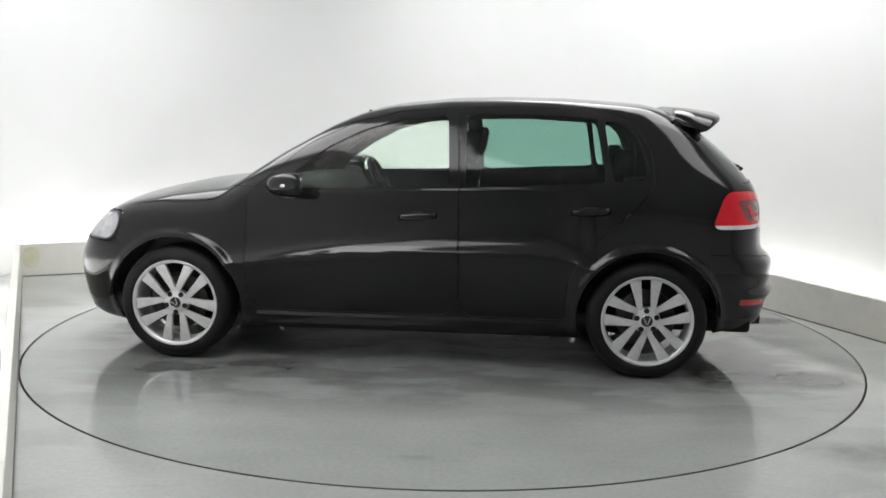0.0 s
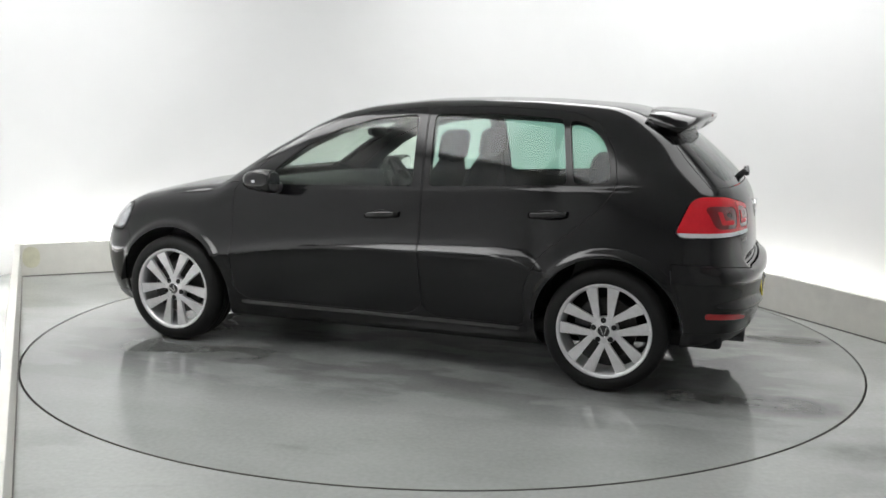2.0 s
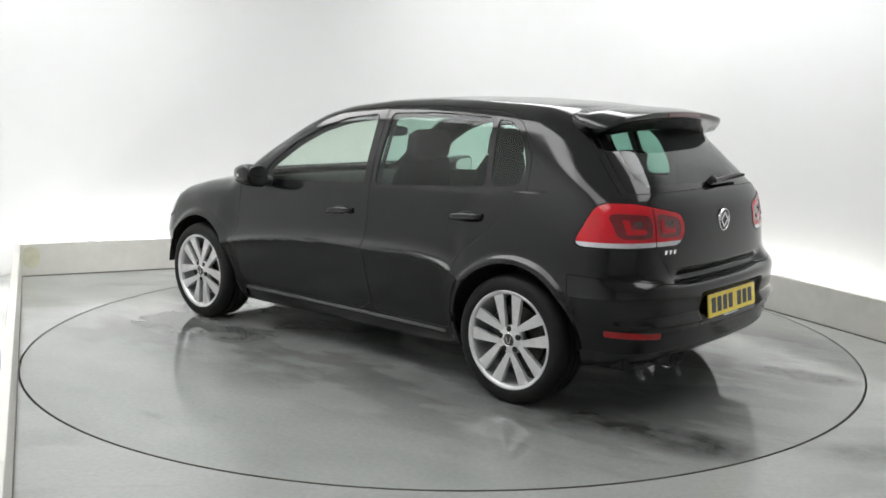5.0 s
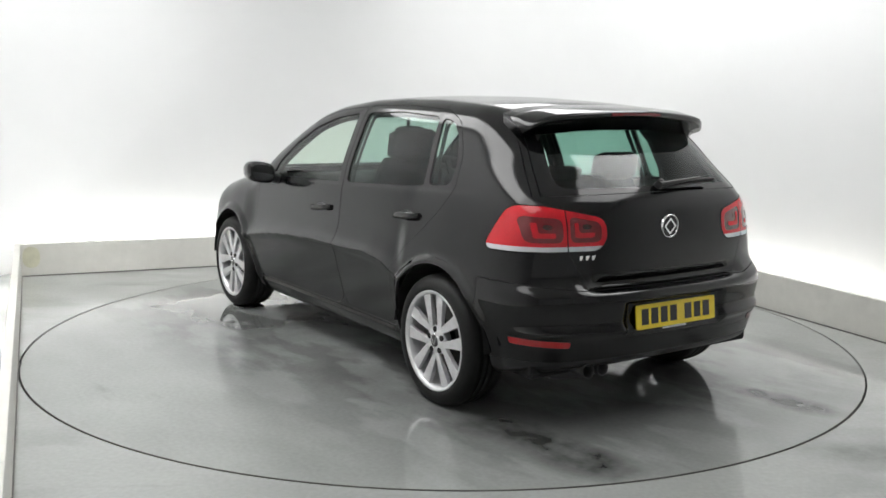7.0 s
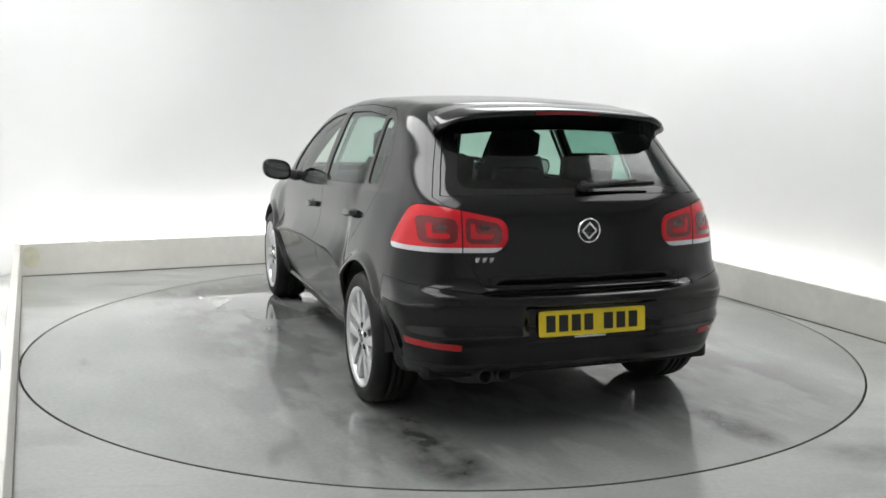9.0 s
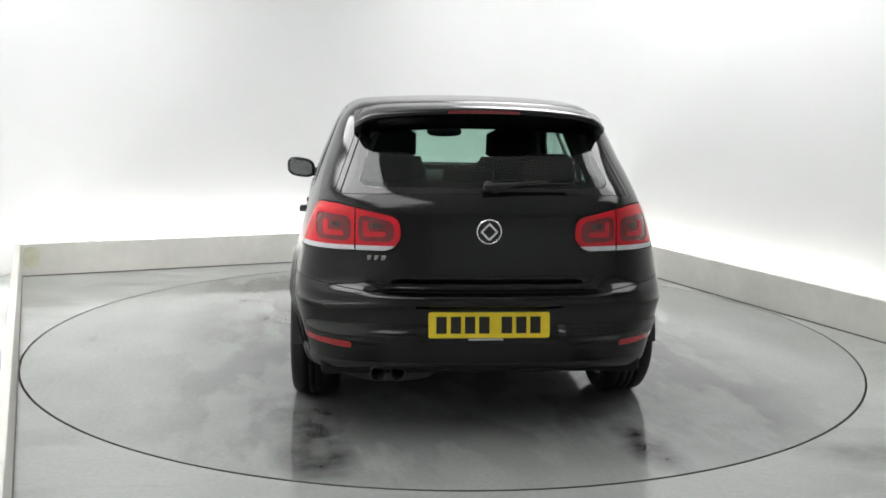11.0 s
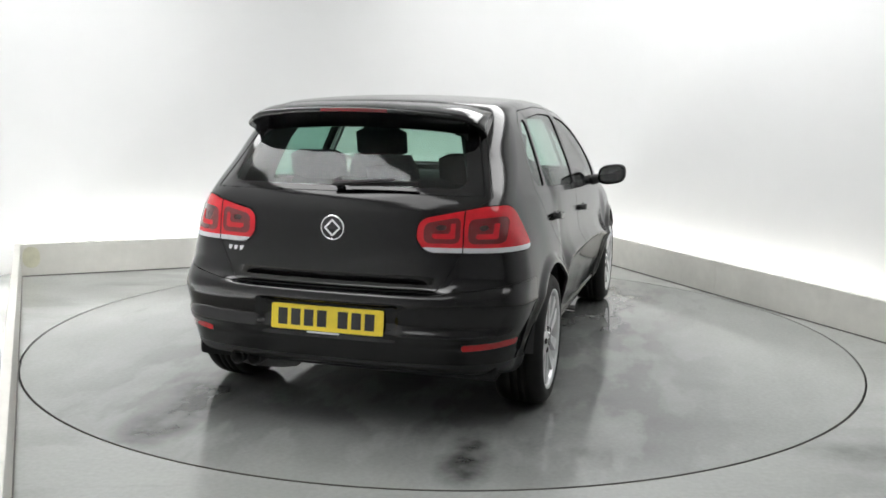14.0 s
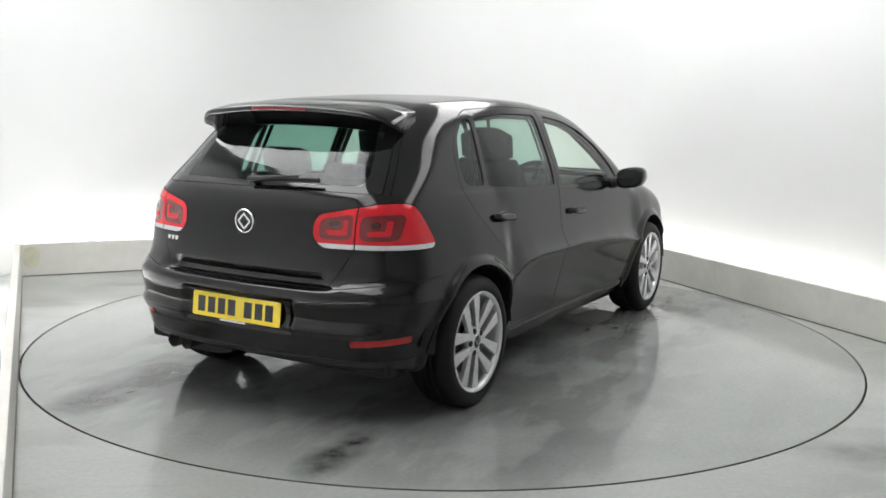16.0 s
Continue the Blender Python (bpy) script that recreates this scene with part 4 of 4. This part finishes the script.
def tail_fittings(car):
    xb = -1.9445
    bm = bmesh.new()
    m = pose(xb + 0.004, 0, 0.890, 0, -90, 0) @ pose(0, 0, 0, 0, 0, 0)
    lathe(bm, [(0.047, 0.0), (0.048, 0.008), (0.051, 0.011), (0.055, 0.008), (0.056, 0.0)], 48, m)
    bd = part("badge", bm, M_CHROME, car, "round chrome badge", smooth=True)
    bm = bmesh.new()
    lathe(bm, [(0.0005, 0.004), (0.048, 0.004)], 32, m)
    part("badge_face", bm, M_TRIM, bd, "black badge ground")
    for a, y, tilt in ((0.017, 0.017, -45), (0.017, -0.017, 45), (-0.017, 0.017, 45), (-0.017, -0.017, -45)):
        bm = bmesh.new()
        box(bm, -0.026, 0.026, -0.0045, 0.0045, 0.003, 0.009, m @ pose(a, y, 0, 0, 0, tilt), 0.001)
        part("badge_bar", bm, M_CHROME, bd)
    # model mark as three plain bars
    for y in (0.505, 0.475, 0.445):
        bm = bmesh.new()
        box(bm, -0.013, 0.013, -0.010, 0.010, 0, 0.004, pose(-1.954 + 0.10 * y * y + 0.26 * y ** 4 + 0.002, y, 0.774, 0, -90, 0) @ pose(0, 0, 0, 0, 0, 90), 0.001)
        part("mark", bm, M_CHROME, car, "small chrome mark")
    # number plate
    tilt = 6.0
    m = pose(-2.013, 0, 0.500, 0, tilt, 0) @ pose(0, 0, 0, 90, 0, -90)
    bm = bmesh.new()
    prism(bm, superell(0, 0, 0.26, 0.0555, 96, 40), -0.004, 0.002, m)
    pl = part("number_plate", bm, M_YELLOW, car, "yellow rear number plate with dark bars")
    for x0, w in ((-0.205, 0.044), (-0.144, 0.044), (-0.083, 0.044), (-0.022, 0.044), (0.075, 0.046), (0.137, 0.044), (0.198, 0.044)):
        bm = bmesh.new()
        box(bm, x0 - w / 2, x0 + w / 2, -0.036, 0.036, 0.001, 0.0032, m, 0.0006)
        part("plate_bar", bm, M_INK, pl)
    bm = bmesh.new()
    box(bm, -0.09, 0.06, -0.066, -0.0575, -0.004, 0.003, m, 0.001)
    part("plate_strip", bm, M_CLEAR, pl, "thin pale strip below the plate")
    # rear wiper
    bm = bmesh.new()
    m = pose(-1.862, 0.0, 1.073, 0, -45, 0)
    lathe(bm, [(0.0005, 0.034), (0.012, 0.032), (0.017, 0.024), (0.019, -0.012)], 20, m)
    wp = part("rear_wiper", bm, M_TRIM, car, "black rear wiper", smooth=True)
    bm = bmesh.new()
    loft(bm, [[(-1.862 - 0.028 + 0.10 * y * y + a, -y, 1.078 + z + b) for a, b in superell(0, 0, w, w * 0.8, 8, 2)] for y, z, w in ((-0.02, 0.0, 0.016), (0.06, 0.006, 0.014), (0.16, 0.016, 0.010), (0.26, 0.024, 0.007))])
    part("wiper_arm", bm, M_TRIM, wp)
    bm = bmesh.new()
    loft(bm, [[(-1.862 - 0.022 + 0.10 * y * y + a, -y, 1.074 + 0.04 * (y - 0.02) + b) for a, b in ((-0.006, -0.004), (0.012, -0.010), (0.012, 0.010), (-0.006, 0.008))] for y in (0.05, 0.12, 0.2, 0.28, 0.36)])
    part("wiper_blade", bm, M_RUBBER, wp)
    # twin exhaust
    for y in (0.47, 0.385):
        bm = bmesh.new()
        lathe(bm, [(0.034, -0.16), (0.034, 0.0), (0.032, 0.003), (0.029, 0.0), (0.029, -0.12), (0.001, -0.12)], 28, pose(-1.945, y, 0.272, 0, -90, 0))
        part("exhaust_pipe", bm, M_DARKALLOY, car, "dark round exhaust tip", smooth=True)
    bm = bmesh.new()
    loft(bm, [[(x, y0 + a, 0.27 + b) for a, b in superell(0, 0, 0.20, 0.075, 16, 3)] for x, y0 in ((-1.80, 0.40), (-1.55, 0.40))])
    part("silencer", bm, M_DARKALLOY, car, "dark exhaust silencer")


def seat(car, name, x, y, width, top, head, bench=False):
    bm = bmesh.new()
    w = width / 2
    box(bm, x, x + 0.50, y - w, y + w, 0.36, 0.53, pose(0, 0, 0), 0.05)
    ob = part(name, bm, M_SEAT, car, "black cloth seat cushion", smooth=True)
    bm = bmesh.new()
    rings = []
    hgt = top - 0.44
    for k in range(9):
        u = k / 8
        ww = w * (0.96 - (0.0 if bench else 0.16) * u ** 2 - (0.10 if u == 1 else 0.0))
        dd = 0.085 - 0.03 * u - (0.03 if u == 1 else 0)
        rings.append([(x + 0.03 - 0.20 * u + a, y + b, 0.44 + hgt * u) for a, b in superell(0, 0, dd, ww, 24, 3.4)])
    loft(bm, rings)
    part("backrest", bm, M_SEAT, ob, smooth=True)
    for hy, hw, hh in head:
        bm = bmesh.new()
        rings = []
        for k in range(7):
            u = -1 + k / 3
            f = (1 - abs(u) ** 6) ** 0.3 if abs(u) < 1 else 0.6
            rings.append([(x - 0.185 - 0.015 * u + a, y + hy + b, top - 0.015 + hh * (u + 1) / 2) for a, b in superell(0, 0, 0.048 * f, hw / 2 * min(1, f * 1.08), 24, 5)])
        loft(bm, rings)
        part("headrest", bm, M_SEAT, ob, smooth=True)
        for dy in (-0.06, 0.06):
            bm = bmesh.new()
            lathe(bm, [(0.006, -0.08), (0.006, 0.06)], 8, pose(x - 0.18, y + hy + dy, top + 0.01))
            part("headrest_post", bm, M_CHROME, ob)


def cabin(car):
    for y in (0.365, -0.365):
        seat(car, "front_seat", -0.12, y, 0.52, 1.12, ((0.0, 0.31, 0.18),))
    seat(car, "rear_seat", -0.98, 0.0, 1.26, 1.05, ((0.40, 0.29, 0.15), (0.0, 0.26, 0.08), (-0.40, 0.29, 0.15)), True)
    bm = bmesh.new()
    box(bm, -1.85, 1.45, -0.72, 0.72, 0.24, 0.32, pose(0, 0, 0), 0.02)
    part("cabin_floor", bm, M_PLASTIC, car, "dark cabin floor")
    bm = bmesh.new()
    rings = []
    for y in (-0.74, -0.5, 0.0, 0.5, 0.74):
        k = 1 - 0.12 * (abs(y) / 0.74) ** 2
        rings.append([(0.45, y, 0.50), (0.42, y, 0.78), (0.46, y, 0.90 * k + 0.02), (0.55, y, 0.955), (0.75, y, 0.965), (0.97 - 0.2 * y * y, y, 0.955), (1.0, y, 0.60)])
    loft(bm, rings)
    part("dashboard", bm, M_PLASTIC, car, "black dashboard", smooth=True)
    bm = bmesh.new()
    m = pose(0.34, -0.365, 0.90, 0, -65, 0)
    prof = [(0.185 + 0.015 * math.cos(a), 0.015 * math.sin(a)) for a in (2 * math.pi * k / 10 for k in range(10))]
    lathe(bm, prof, 40, m, closed=True)
    st = part("steering_wheel", bm, M_PLASTIC, car, "black leather steering wheel", smooth=True)
    for a in (0, 180, 270):
        bm = bmesh.new()
        box(bm, 0.04, 0.175, -0.02, 0.02, -0.012, 0.008, m @ pose(0, 0, 0, 0, 0, a), 0.005)
        part("wheel_spoke", bm, M_PLASTIC, st)
    bm = bmesh.new()
    lathe(bm, [(0.001, 0.02), (0.05, 0.018), (0.07, 0.0), (0.06, -0.03), (0.03, -0.05), (0.03, -0.30)], 24, m)
    part("wheel_boss", bm, M_PLASTIC, st, smooth=True)
    bm = bmesh.new()
    loft(bm, [[(0.36 + d, a, 1.252 + b) for a, b in superell(-0.02, 0, 0.115 * k, 0.034 * k, 24, 3)] for d, k in ((-0.02, 0.96), (-0.012, 1.0), (0.02, 0.8), (0.03, 0.3))])
    mr = part("interior_mirror", bm, M_PLASTIC, car, "black interior mirror", smooth=True)
    bm = bmesh.new()
    lathe(bm, [(0.012, -0.01), (0.012, 0.12)], 10, pose(0.38, -0.02, 1.27, 0, -15, 0))
    part("mirror_stalk", bm, M_PLASTIC, mr)
    for y in (0.36, -0.36):
        bm = bmesh.new()
        box(bm, 0.10, 0.28, y - 0.19, y + 0.19, 1.345, 1.36, pose(0, 0, 0), 0.006)
        part("sun_visor", bm, M_PLASTIC, car)
    for sd in (1, -1):
        bm = bmesh.new()
        loft(bm, [[(x0, sd * y0, z), (x1, sd * y1, z), (x1, sd * (y1 - 0.03), z), (x0 - 0.05, sd * (y0 - 0.13), z), (x0, sd * (y0 - 0.11), z)] for z, x0, y0, x1, y1 in ((0.96, -1.33, 0.715, -1.76, 0.60), (1.10, -1.34, 0.665, -1.70, 0.56), (1.25, -1.31, 0.60, -1.60, 0.51), (1.37, -1.22, 0.54, -1.50, 0.46))])
        part("pillar_trim", bm, M_PLASTIC, car, "dark pillar trim beside the luggage space")
    bm = bmesh.new()
    box(bm, -1.78, -1.24, -0.60, 0.60, 0.955, 0.975, pose(0, 0, 0), 0.008)
    part("parcel_shelf", bm, M_PLASTIC, car, "dark luggage cover")


for ax, side, rot in ((AXLE, 1, 36.0), (AXLE, -1, 10.0), (-AXLE, 1, 4.0), (-AXLE, -1, 18.0)):
    wheel(CAR, ax, side, rot + 180 * (side > 0))
    arch_liner(CAR, ax, side)
tail_spoiler(CAR)
for side in (1, -1):
    door_mirror(CAR, side)
    door_handle(CAR, -0.06, 0.832, side)
    door_handle(CAR, -0.975, 0.880, side)
tail_fittings(CAR)
cabin(CAR)


def motions():
    rows = [(float(t), SPIN0 + SPIN * t) for t in range(17)]
    walk(TABLE, [(t, pose(0, 0, 0, 0, 0, a - SPIN0)) for t, a in rows])
    walk(CAR, [(t, pose(0, 0, 0, 0, 0, a) @ pose(CAR_X, CAR_Y, 0)) for t, a in rows])


motions()
